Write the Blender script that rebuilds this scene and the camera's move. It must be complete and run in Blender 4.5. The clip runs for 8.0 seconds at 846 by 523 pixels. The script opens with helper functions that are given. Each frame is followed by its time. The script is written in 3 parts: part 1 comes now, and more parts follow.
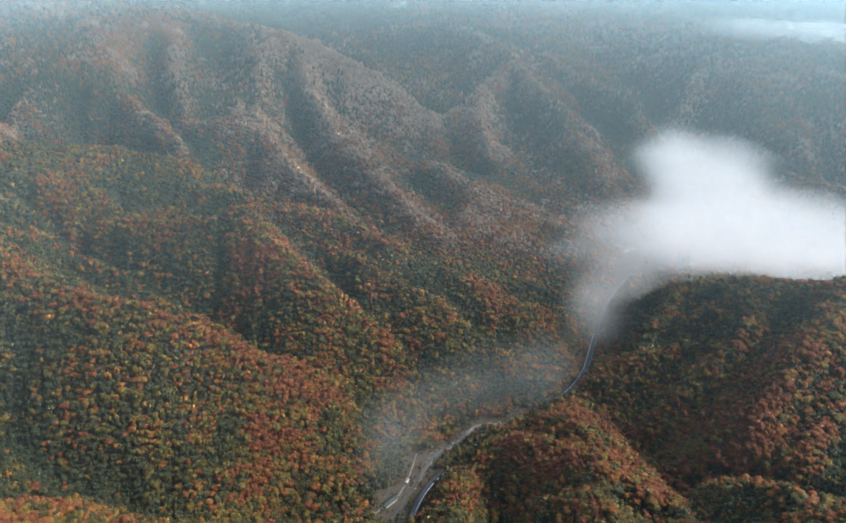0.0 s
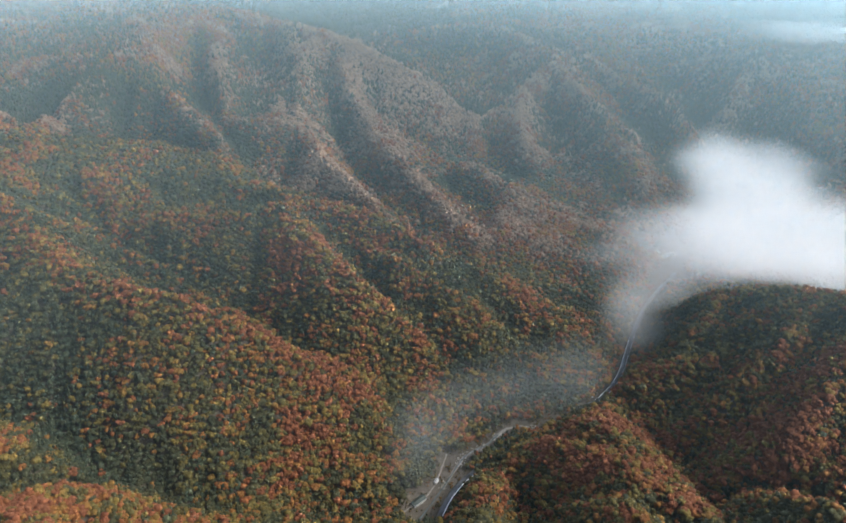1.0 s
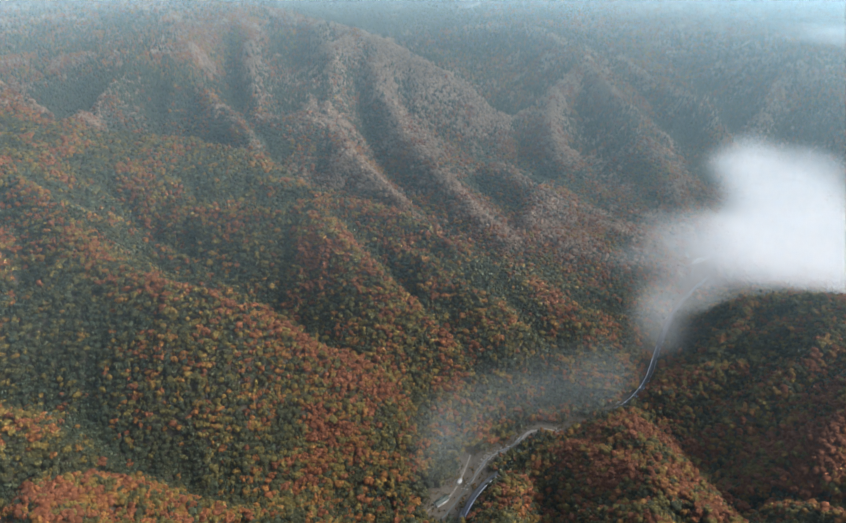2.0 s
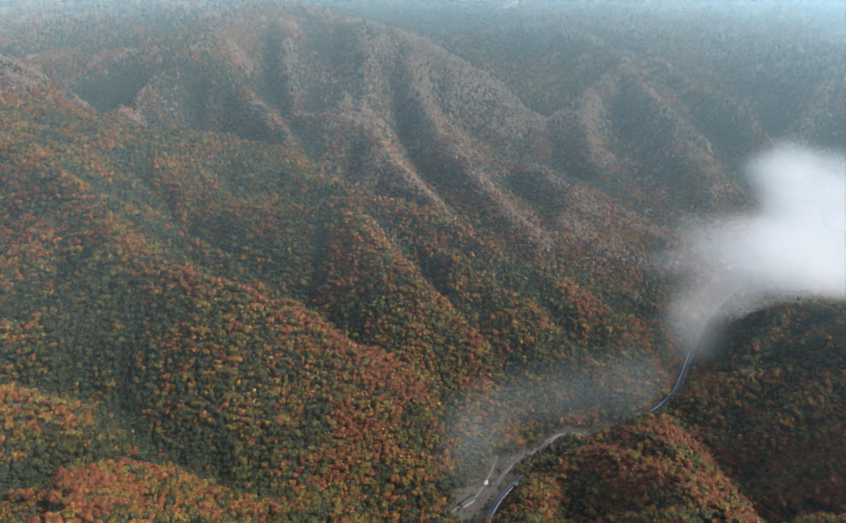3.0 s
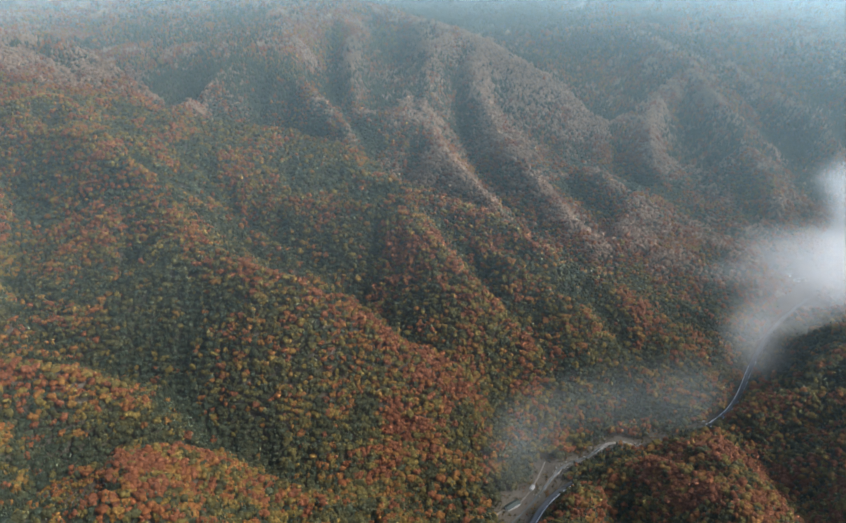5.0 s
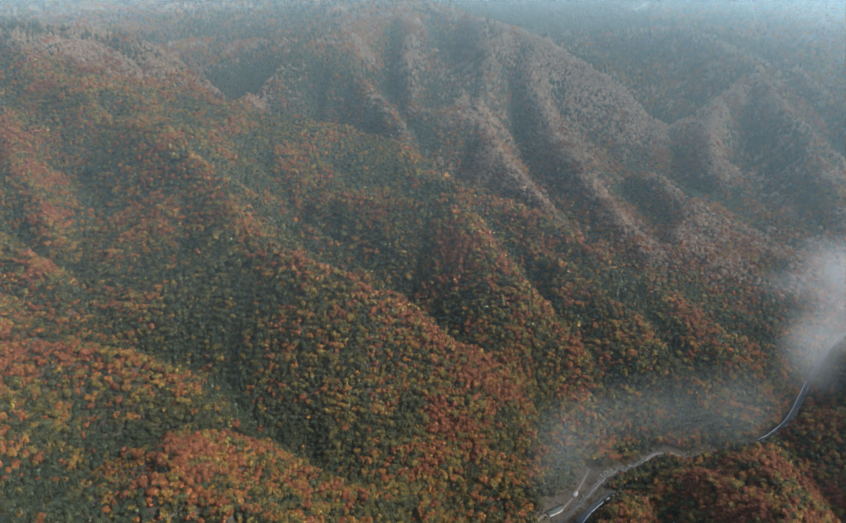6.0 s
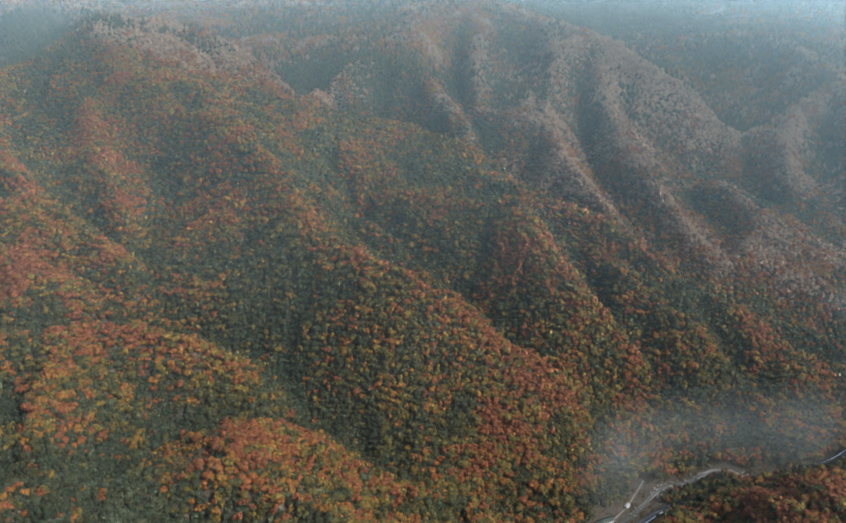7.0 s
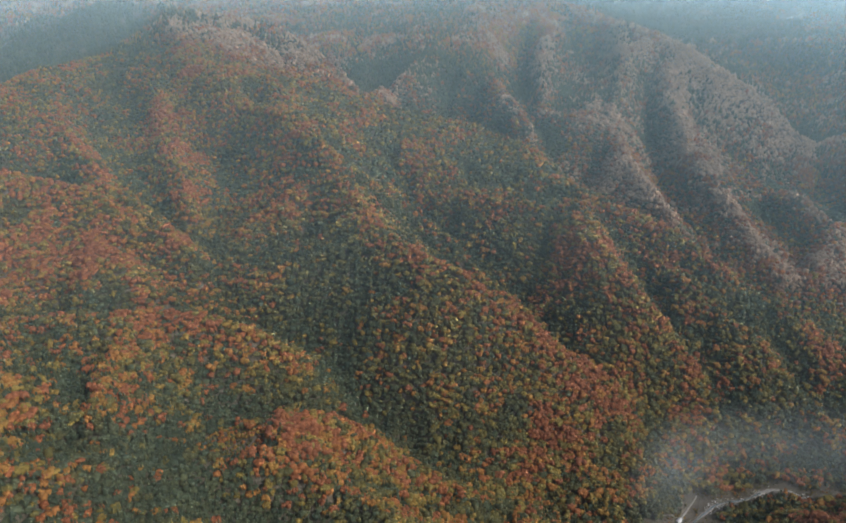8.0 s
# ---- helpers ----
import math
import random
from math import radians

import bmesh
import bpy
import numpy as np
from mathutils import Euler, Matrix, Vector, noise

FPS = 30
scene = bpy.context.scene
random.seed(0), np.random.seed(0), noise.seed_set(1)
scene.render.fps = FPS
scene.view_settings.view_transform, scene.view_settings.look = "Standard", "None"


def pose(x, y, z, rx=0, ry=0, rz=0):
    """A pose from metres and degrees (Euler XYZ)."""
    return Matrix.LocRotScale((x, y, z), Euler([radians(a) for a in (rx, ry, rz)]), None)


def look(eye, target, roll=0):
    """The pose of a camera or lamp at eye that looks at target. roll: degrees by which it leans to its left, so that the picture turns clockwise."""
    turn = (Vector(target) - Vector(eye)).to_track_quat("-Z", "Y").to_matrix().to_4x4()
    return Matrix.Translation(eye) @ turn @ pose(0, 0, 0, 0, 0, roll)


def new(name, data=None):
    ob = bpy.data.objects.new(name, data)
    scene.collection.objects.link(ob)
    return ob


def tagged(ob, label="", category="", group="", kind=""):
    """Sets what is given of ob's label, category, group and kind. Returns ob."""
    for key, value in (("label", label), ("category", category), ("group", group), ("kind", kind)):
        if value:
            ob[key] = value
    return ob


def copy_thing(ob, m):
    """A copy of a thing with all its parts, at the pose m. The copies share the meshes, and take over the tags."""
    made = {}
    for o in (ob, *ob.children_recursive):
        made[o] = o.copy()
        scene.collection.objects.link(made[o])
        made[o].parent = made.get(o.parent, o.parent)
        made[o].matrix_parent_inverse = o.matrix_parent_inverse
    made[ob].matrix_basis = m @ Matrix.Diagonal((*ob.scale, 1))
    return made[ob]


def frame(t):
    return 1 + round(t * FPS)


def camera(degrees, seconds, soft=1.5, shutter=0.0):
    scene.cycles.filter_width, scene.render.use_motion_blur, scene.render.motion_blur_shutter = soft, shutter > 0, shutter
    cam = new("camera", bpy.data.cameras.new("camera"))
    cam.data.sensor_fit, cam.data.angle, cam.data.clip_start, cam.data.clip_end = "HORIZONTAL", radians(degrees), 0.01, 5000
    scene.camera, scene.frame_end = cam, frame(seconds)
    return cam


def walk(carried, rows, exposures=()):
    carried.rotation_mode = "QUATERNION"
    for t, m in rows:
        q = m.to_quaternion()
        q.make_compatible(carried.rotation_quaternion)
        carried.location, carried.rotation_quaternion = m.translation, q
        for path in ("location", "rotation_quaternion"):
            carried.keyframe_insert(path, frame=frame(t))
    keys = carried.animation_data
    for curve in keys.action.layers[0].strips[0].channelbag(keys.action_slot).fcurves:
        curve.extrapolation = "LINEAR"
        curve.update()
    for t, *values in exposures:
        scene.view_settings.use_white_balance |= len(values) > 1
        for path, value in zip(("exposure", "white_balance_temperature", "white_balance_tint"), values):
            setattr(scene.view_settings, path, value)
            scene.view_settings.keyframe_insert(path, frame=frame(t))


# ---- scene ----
# ---------------------------------------------------------------- camera: a drone that hovers and turns to its left
cam = camera(59.04, 8.0, soft=1.8)
EYE = 780.0
TURNS = [
    (0.0, 0.0, -28.39), (0.5, 1.55, -28.39), (1.0, 3.05, -28.38), (1.5, 4.20, -28.38), (3.0, 8.16, -28.44), (3.5, 9.38, -28.45),
    (4.0, 10.58, -28.45), (5.5, 14.74, -28.50), (6.0, 17.29, -28.54), (6.5, 19.94, -28.56), (7.0, 22.43, -28.57), (7.5, 24.90, -28.60), (8.0, 27.40, -28.62),
]
walk(cam, [(t, pose(0, 0, EYE, 90 + tilt, 0, turn)) for t, turn, tilt in TURNS], exposures=[(0.0, 1.27), (8.0, 1.08)])

# ---------------------------------------------------------------- world and sun: a veiled autumn morning
SUN_AZ, SUN_EL = 90.0, 41.0  # degrees to the right of straight ahead, and above the horizon
world = bpy.data.worlds.new("sky")
scene.world = world
world.use_nodes = True
wn = world.node_tree.nodes
sky = wn.new("ShaderNodeTexSky")
sky.sky_type, sky.sun_disc = "NISHITA", False
sky.sun_elevation, sky.sun_rotation = radians(SUN_EL), radians(SUN_AZ)
sky.dust_density, sky.air_density = 4.0, 1.0
wn["Background"].inputs["Strength"].default_value = 0.15
world.node_tree.links.new(sky.outputs["Color"], wn["Background"].inputs["Color"])
sun = new("sun", bpy.data.lights.new("sun", "SUN"))
sun.data.energy, sun.data.angle, sun.data.color = 2.45, radians(17), (1.0, 0.95, 0.89)
sa, se = radians(SUN_AZ), radians(SUN_EL)
sun.matrix_world = look((0, 0, 900), (-math.sin(sa) * math.cos(se), -math.cos(sa) * math.cos(se), 900 - math.sin(se)))
scene.cycles.transparent_max_bounces = 64


# ---------------------------------------------------------------- materials
def material(name, rough=0.9):
    m = bpy.data.materials.new(name)
    m.use_nodes = True
    b = m.node_tree.nodes["Principled BSDF"]
    b.inputs["Roughness"].default_value = rough
    b.inputs["Specular IOR Level"].default_value = 0.2
    return m, m.node_tree.nodes, m.node_tree.links, b


def ramp(nodes, stops):
    r = nodes.new("ShaderNodeValToRGB")
    e = r.color_ramp.elements
    while len(e) < len(stops):
        e.new(0.5)
    for el, (p, c) in zip(e, stops):
        el.position, el.color = p, (*c, 1)
    return r


def noise_node(nodes, links, scale, detail=3.0, coords=None):
    n = nodes.new("ShaderNodeTexNoise")
    n.inputs["Scale"].default_value, n.inputs["Detail"].default_value = scale, detail
    if coords is None:
        g = nodes.new("ShaderNodeNewGeometry")
        coords = g.outputs["Position"]
    links.new(coords, n.inputs["Vector"])
    return n


def mix_colour(nodes, links, how, fac, a, b):
    m = nodes.new("ShaderNodeMix")
    m.data_type, m.blend_type = "RGBA", how
    if isinstance(fac, float):
        m.inputs["Factor"].default_value = fac
    else:
        links.new(fac, m.inputs["Factor"])
    for sock, v in ((m.inputs[6], a), (m.inputs[7], b)):
        if isinstance(v, tuple):
            sock.default_value = (*v, 1)
        else:
            links.new(v, sock)
    return m.outputs[2]


def mapped(nodes, links, value, lo, hi, a=0.0, b=1.0):
    m = nodes.new("ShaderNodeMapRange")
    for i, v in zip((1, 2, 3, 4), (lo, hi, a, b)):
        m.inputs[i].default_value = v
    links.new(value, m.inputs[0])
    return m.outputs[0]


def bumped(nodes, links, bsdf, height, strength, distance):
    b = nodes.new("ShaderNodeBump")
    b.inputs["Strength"].default_value, b.inputs["Distance"].default_value = strength, distance
    links.new(height, b.inputs["Height"])
    links.new(b.outputs[0], bsdf.inputs["Normal"])


def foliage(name, stops):
    """Leaves: the colour of each tree by its own tint, mottled by twigs and gaps a hand and an arm across."""
    m, n, l, b = material(name, 0.85)
    a = n.new("ShaderNodeAttribute")
    a.attribute_name = "tint"
    r = ramp(n, stops)
    l.new(a.outputs["Fac"], r.inputs[0])
    g = n.new("ShaderNodeNewGeometry")
    bright = mapped(n, l, g.outputs["Random Per Island"], 0, 1, 0.88, 1.14)
    h = n.new("ShaderNodeHueSaturation")
    l.new(r.outputs[0], h.inputs["Color"])
    l.new(bright, h.inputs["Value"])
    fine = noise_node(n, l, 1.3, 4)
    col = mix_colour(n, l, "MULTIPLY", mapped(n, l, fine.outputs[0], 0.42, 0.7, 0.0, 0.42), h.outputs[0], (0.4, 0.38, 0.35))
    l.new(col, b.inputs["Base Color"])
    bumped(n, l, b, fine.outputs[0], 0.35, 0.8)
    return m


LEAVES = foliage("autumn_leaves", [
    (0.0, (0.024, 0.028, 0.014)), (0.2, (0.034, 0.034, 0.013)), (0.34, (0.05, 0.044, 0.012)), (0.46, (0.088, 0.064, 0.013)), (0.56, (0.115, 0.053, 0.011)),
    (0.68, (0.108, 0.034, 0.011)), (0.78, (0.075, 0.03, 0.016)), (0.88, (0.105, 0.066, 0.04)), (1.0, (0.15, 0.105, 0.073))])
NEEDLES = foliage("pine_needles", [(0.0, (0.017, 0.025, 0.016)), (0.5, (0.023, 0.032, 0.019)), (1.0, (0.036, 0.043, 0.021))])


def earth():
    m, n, l, b = material("forest_floor", 0.95)
    big, small = noise_node(n, l, 0.02, 4), noise_node(n, l, 0.5, 5)
    r = ramp(n, [(0.3, (0.05, 0.045, 0.036)), (0.5, (0.07, 0.06, 0.046)), (0.7, (0.06, 0.056, 0.042))])
    l.new(big.outputs[0], r.inputs[0])
    col = mix_colour(n, l, "MULTIPLY", mapped(n, l, small.outputs[0], 0.35, 0.7, 0, 0.7), r.outputs[0], (0.4, 0.38, 0.35))
    l.new(col, b.inputs["Base Color"])
    bumped(n, l, b, small.outputs[0], 0.8, 1.0)
    return m


EARTH = earth()


def vapour(name, colour, dens_scale=1.0, through_share=0.5, noise_scale=None, stretch=(1, 1, 1), lo=0.3, hi=0.7):
    """Mist: scatters light both ways, and lets the rest through. Towards the rim of each sheet it frays into streaks."""
    m = bpy.data.materials.new(name)
    m.use_nodes = True
    n, l = m.node_tree.nodes, m.node_tree.links
    n.remove(n["Principled BSDF"])
    out = n["Material Output"]
    dif, tra, clear = n.new("ShaderNodeBsdfDiffuse"), n.new("ShaderNodeBsdfTranslucent"), n.new("ShaderNodeBsdfTransparent")
    dif.inputs[0].default_value = tra.inputs[0].default_value = (*colour, 1)
    both, mix = n.new("ShaderNodeMixShader"), n.new("ShaderNodeMixShader")
    both.inputs[0].default_value = through_share
    l.new(dif.outputs[0], both.inputs[1]), l.new(tra.outputs[0], both.inputs[2])
    a = n.new("ShaderNodeAttribute")
    a.attribute_name = "mist"
    fac = a.outputs["Fac"]
    if noise_scale:
        g = n.new("ShaderNodeNewGeometry")
        st = n.new("ShaderNodeVectorMath")
        st.operation = "MULTIPLY"
        st.inputs[1].default_value = stretch
        l.new(g.outputs["Position"], st.inputs[0])
        k = noise_node(n, l, noise_scale, 4, st.outputs[0])
        k.inputs["Distortion"].default_value = 0.5
        c = n.new("ShaderNodeAttribute")
        c.attribute_name = "core"
        sm = n.new("ShaderNodeMath")
        sm.operation = "MULTIPLY_ADD"
        sm.inputs[1].default_value = 0.62
        l.new(c.outputs["Fac"], sm.inputs[0]), l.new(k.outputs[0], sm.inputs[2])
        s = mapped(n, l, sm.outputs[0], lo, hi)
        mu = n.new("ShaderNodeMath")
        mu.operation = "MULTIPLY"
        l.new(fac, mu.inputs[0]), l.new(s, mu.inputs[1])
        fac = mu.outputs[0]
    mu = n.new("ShaderNodeMath")
    mu.operation, mu.use_clamp = "MULTIPLY", True
    mu.inputs[1].default_value = dens_scale
    l.new(fac, mu.inputs[0])
    l.new(mu.outputs[0], mix.inputs[0]), l.new(clear.outputs[0], mix.inputs[1]), l.new(both.outputs[0], mix.inputs[2])
    l.new(mix.outputs[0], out.inputs["Surface"])
    return m


# the bluish airlight of distance is put into this sheet colour
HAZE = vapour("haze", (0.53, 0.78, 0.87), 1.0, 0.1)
WISP = vapour("wisp", (0.6, 0.68, 0.7), 1.0, 0.1, 0.009, (0.9, 0.5, 1.2), 0.4, 1.2)
FOG = vapour("fog", (0.76, 0.78, 0.78), 1.0, 0.1, 0.0042, (0.45, 1.3, 2.5), 0.45, 1.5)


# ---------------------------------------------------------------- the lie of the land
def lattice(ix, iy, seed):
    h = (ix * 374761393 + iy * 668265263 + seed * 974634721) & 0xFFFFFFFF
    h = ((h ^ (h >> 13)) * 1274126177) & 0xFFFFFFFF
    return ((h ^ (h >> 16)) & 0xFFFF) / 65535.0


def wave(x, y, size, seed):
    """Smooth noise, 0 to 1, with bumps of that size in metres."""
    x, y = np.asarray(x, float) / size, np.asarray(y, float) / size
    ix, iy = np.floor(x).astype(np.int64), np.floor(y).astype(np.int64)
    fx, fy = x - ix, y - iy
    fx, fy = fx * fx * (3 - 2 * fx), fy * fy * (3 - 2 * fy)
    a, b = lattice(ix, iy, seed), lattice(ix + 1, iy, seed)
    c, d = lattice(ix, iy + 1, seed), lattice(ix + 1, iy + 1, seed)
    return (a * (1 - fx) + b * fx) * (1 - fy) + (c * (1 - fx) + d * fx) * fy


def fractal(x, y, size, seed, octaves=4):
    return sum(wave(x, y, size / 2 ** i, seed + i) * 0.5 ** i for i in range(octaves)) / (2 - 0.5 ** (octaves - 1))


CELL, X0, Y0, NX, NY = 13.0, -4160.0, -910.0, 561, 501
LINES = []


def ridge(*points):
    LINES.append((points, "ridge"))


def gully(*points, below=0):
    """A stream; below: how much deeper its bed lies than the foot of the slopes that can be seen over the crest before it."""
    LINES.append((tuple((x, y, z - below * min(1, max(0, z - 5) / 60)) for x, y, z in points), "gully"))


# crests and streams: x to the right of the drone's first heading, y ahead of it, z above the valley floor
ridge((-1561, 1527, 418), (-1376, 1378, 364), (-1159, 1257, 334), (-958, 1183, 316), (-842, 1131, 310), (-746, 1078, 300))  # near mountain, main crest
ridge((-788, 1139, 273), (-693, 1045, 259), (-537, 909, 248), (-445, 877, 248), (-386, 882, 239), (-305, 900, 176), (-230, 915, 126), (-164, 926, 90), (-103, 934, 38))  # spur towards the valley mouth
ridge((-958, 1183, 316), (-936, 1386, 282), (-873, 1470, 266), (-747, 1496, 251), (-611, 1462, 246), (-468, 1409, 244), (-385, 1318, 227), (-310, 1260, 231), (-195, 1233, 219), (-113, 1193, 204), (-47, 1161, 190))  # back crest of the near mountain
ridge((35, 1182, 140), (92, 1166, 120), (168, 1134, 67), (216, 1115, 33), (249, 1096, 2))  # its foot
ridge((-310, 1260, 231), (-319, 1161, 225), (-244, 1103, 214), (-181, 1060, 187), (-113, 1026, 136), (-53, 1004, 90))  # orange shoulder
ridge((-195, 1233, 219), (-167, 1174, 205), (-87, 1110, 186), (-10, 1076, 138), (53, 1051, 104))  # middle shoulder
ridge((-1626, 1591, 403), (-1624, 1480, 357), (-1595, 1335, 323), (-1565, 1207, 312), (-1635, 1177, 326), (-1630, 1070, 315), (-1657, 899, 313))  # left crest
ridge((-1624, 1480, 357), (-1277, 1185, 276), (-1081, 1014, 242), (-921, 880, 215))  # spur of the left crest
ridge((-1635, 1177, 326), (-1322, 967, 285), (-1111, 859, 259), (-971, 825, 233))  # red spur
ridge((-1344, 655, 319), (-1161, 718, 304), (-1077, 752, 289), (-980, 772, 267), (-888, 782, 249), (-844, 782, 234), (-802, 760, 206))  # yellow ridge
ridge((-819, 366, 309), (-791, 450, 277), (-761, 487, 273), (-715, 552, 259), (-670, 597, 240), (-621, 633, 222), (-570, 655, 194), (-525, 662, 163), (-486, 659, 131))  # low red ridge
ridge((-531, 213, 400), (-484, 253, 331), (-513, 332, 281), (-493, 382, 226), (-495, 461, 204), (-473, 527, 189), (-437, 574, 181), (-409, 599, 147), (-366, 617, 104), (-297, 648, 51), (-210, 677, 23), (-137, 682, 4))  # fore ridge
ridge((-715, 552, 259), (-631, 436, 271), (-549, 359, 285), (-513, 332, 281))  # link
ridge((-1096, 2734, 315), (-821, 2628, 324), (-578, 2495, 306), (-373, 2378, 284), (-166, 2235, 232), (-38, 2202, 168), (26, 2202, 129))  # second mountain crest
ridge((-578, 2495, 306), (-482, 2228, 241), (-450, 1959, 192), (-414, 1836, 174), (-322, 1672, 149), (-222, 1559, 115), (-155, 1464, 95))  # first spur
ridge((-373, 2378, 284), (-353, 2200, 217), (-288, 2028, 172), (-197, 1820, 122), (-109, 1700, 97), (-55, 1612, 76), (7, 1511, 58), (52, 1382, 45))  # second spur
ridge((-288, 2028, 172), (-192, 1924, 130), (-89, 1829, 97), (22, 1799, 92), (114, 1719, 67), (187, 1641, 44), (279, 1563, 38), (381, 1456, 38))  # third spur
ridge((114, 1719, 67), (96, 1611, 52), (77, 1471, 51))  # fork of the third spur
ridge((-821, 2628, 324), (-954, 2377, 288), (-888, 2071, 250), (-784, 1948, 224), (-678, 1824, 198), (-581, 1709, 178))  # far left spur
ridge((-821, 2628, 324), (-767, 2282, 244), (-659, 2021, 204), (-585, 1829, 183))  # small left spur
ridge((-954, 2377, 288), (-1036, 2130, 265), (-1004, 1859, 250), (-991, 1616, 234))  # outer left spur
ridge((-400, 3112, 140), (-227, 3129, 162), (-30, 3099, 182), (75, 3008, 218), (226, 2782, 204), (315, 2529, 186), (372, 2275, 148), (404, 2152, 118), (447, 1868, 75), (474, 1715, 37))  # third mountain
ridge((226, 2782, 204), (421, 2760, 151), (571, 2523, 134), (657, 2276, 114), (680, 2095, 72))  # third mountain, right arm
ridge((315, 2529, 186), (198, 2361, 138), (109, 2251, 101), (25, 2125, 70))  # third mountain, left arm
ridge((198, 2361, 138), (164, 2094, 105), (195, 1885, 53))  # third mountain, middle arm
ridge((691, 2863, 26), (854, 2885, 78), (918, 2731, 162), (1009, 2630, 208), (1174, 2701, 172), (1276, 2725, 186), (1402, 2517, 175), (1534, 2363, 225))  # fourth mountain
ridge((1009, 2630, 208), (897, 2426, 159), (793, 2232, 110))  # fourth mountain, spurs
ridge((1009, 2630, 208), (984, 2253, 171), (980, 2029, 141), (1004, 1845, 128))  # fourth mountain, front spur
ridge((1402, 2517, 175), (1185, 2096, 167), (1163, 1870, 148))  # fourth mountain, right spur
ridge((922, 1836, 46), (979, 1821, 74), (1001, 1673, 83), (1042, 1571, 110))  # knoll in the fog
ridge((389, 1145, 45), (421, 1175, 85), (464, 1131, 125), (497, 1059, 162), (545, 1006, 199), (568, 956, 220), (594, 916, 248), (647, 880, 288))  # right hill
ridge((464, 1131, 125), (405, 1049, 111), (347, 980, 84), (289, 951, 48))  # right hill, spur to the road
ridge((545, 1006, 199), (478, 909, 182), (418, 859, 161), (355, 824, 114), (316, 840, 52))  # right hill, fore spur
ridge((594, 916, 248), (536, 830, 234), (473, 777, 220), (425, 715, 202), (379, 682, 172))  # right hill, outer spur
ridge((161, 915, -8), (185, 898, 31), (220, 870, 65), (243, 809, 88), (256, 744, 99), (275, 667, 118), (291, 559, 160))  # right fore hill
ridge((44, 811, -15), (91, 834, 18), (139, 800, 64), (194, 742, 93), (236, 668, 126), (261, 624, 136))  # right fore hill, lower arm
ridge((324, 652, 107), (353, 592, 196), (359, 526, 240), (357, 455, 285), (372, 400, 328))  # right corner hill
ridge((-1325, 3668, 263), (-913, 3792, 209), (-226, 3959, 197), (440, 3875, 159), (765, 3758, 128), (1028, 3560, 96), (1353, 3658, 121))  # far crest
ridge((-523, 3366, 133), (-699, 3572, 148), (-913, 3792, 209))  # far crest, arm
ridge((440, 3875, 159), (522, 3471, 97), (652, 3118, 70))  # far crest, middle arm
ridge((-2503, 1384, 155), (-2434, 1622, 166), (-2369, 1715, 229), (-2301, 1806, 291), (-2281, 1933, 312), (-2326, 2176, 299))  # far left hill
ridge((-3532, 1941, 222), (-3343, 2475, 194), (-3126, 2938, 184), (-2819, 3234, 166))  # farthest left
ridge((-1626, 1591, 403), (-1538, 1641, 388), (-1438, 1678, 378), (-1339, 1692, 373), (-1186, 1645, 334), (-1005, 1564, 266), (-910, 1531, 244))  # pale shoulder
gully((-1892, 1010, 198), (-1900, 1227, 170), (-1854, 1363, 178), (-1803, 1472, 195), (-1826, 1624, 229))  # behind the left crest
gully((-1551, 2005, 238), (-1394, 1927, 195), (-1168, 1784, 136), (-1044, 1754, 110), (-871, 1745, 106), (-710, 1704, 108), (-557, 1664, 104), below=35)  # behind the pale shoulder
gully((-839, 815, 178), (-734, 719, 178), (-632, 705, 157), (-538, 717, 132), (-490, 685, 104), (-412, 667, 62), (-363, 668, 33), (-293, 692, 18), (-194, 722, -2), (-106, 720, 6), below=14)  # stream below the fore ridge
gully((-839, 815, 178), (-926, 950, 185), (-1024, 1125, 202), (-1084, 1228, 219), below=12)  # its upper arm
gully((-839, 815, 178), (-1003, 887, 192), (-1207, 989, 217), (-1432, 1185, 255), below=18)  # its left arm
gully((-734, 719, 178), (-756, 646, 195), (-799, 592, 217), (-868, 485, 252), (-900, 407, 279), below=18)  # behind the red ridge
gully((-1305, 807, 241), (-1224, 858, 232), (-1101, 872, 224), (-1003, 887, 192), below=18)  # far left of it
gully((-574, 1108, 211), (-415, 1038, 157), (-300, 996, 116), (-220, 974, 92), (-153, 960, 62), (-79, 939, 29), below=28)  # between the spurs
gully((-200, 1206, 161), (-123, 1124, 128), (-50, 1071, 98), (10, 1020, 70), below=24)  # between the shoulders
gully((-627, 464, 207), (-571, 482, 194), (-531, 516, 171), (-511, 572, 154), (-507, 659, 137), below=14)  # fold in the fore hill
gully((-574, 1742, 161), (-505, 1652, 119), (-271, 1543, 85), (-170, 1490, 70), (-28, 1426, 41), (86, 1383, 21), (186, 1360, 9), (281, 1323, 8), below=40)  # behind the near mountain
gully((-437, 2135, 123), (-345, 1920, 86), (-233, 1734, 48), (-143, 1595, 39), (-52, 1466, 34), below=30)  # second mountain, first gully
gully((-153, 1945, 46), (-19, 1789, 24), (47, 1654, 11), (80, 1505, 21), below=22)  # second mountain, second gully
gully((-577, 1751, 158), (-642, 2027, 157), (-639, 2322, 185), (-645, 2516, 224), below=25)  # second mountain, left gully
gully((-577, 1751, 158), (-736, 2080, 156), (-877, 2344, 197), below=25)  # second mountain, far left gully
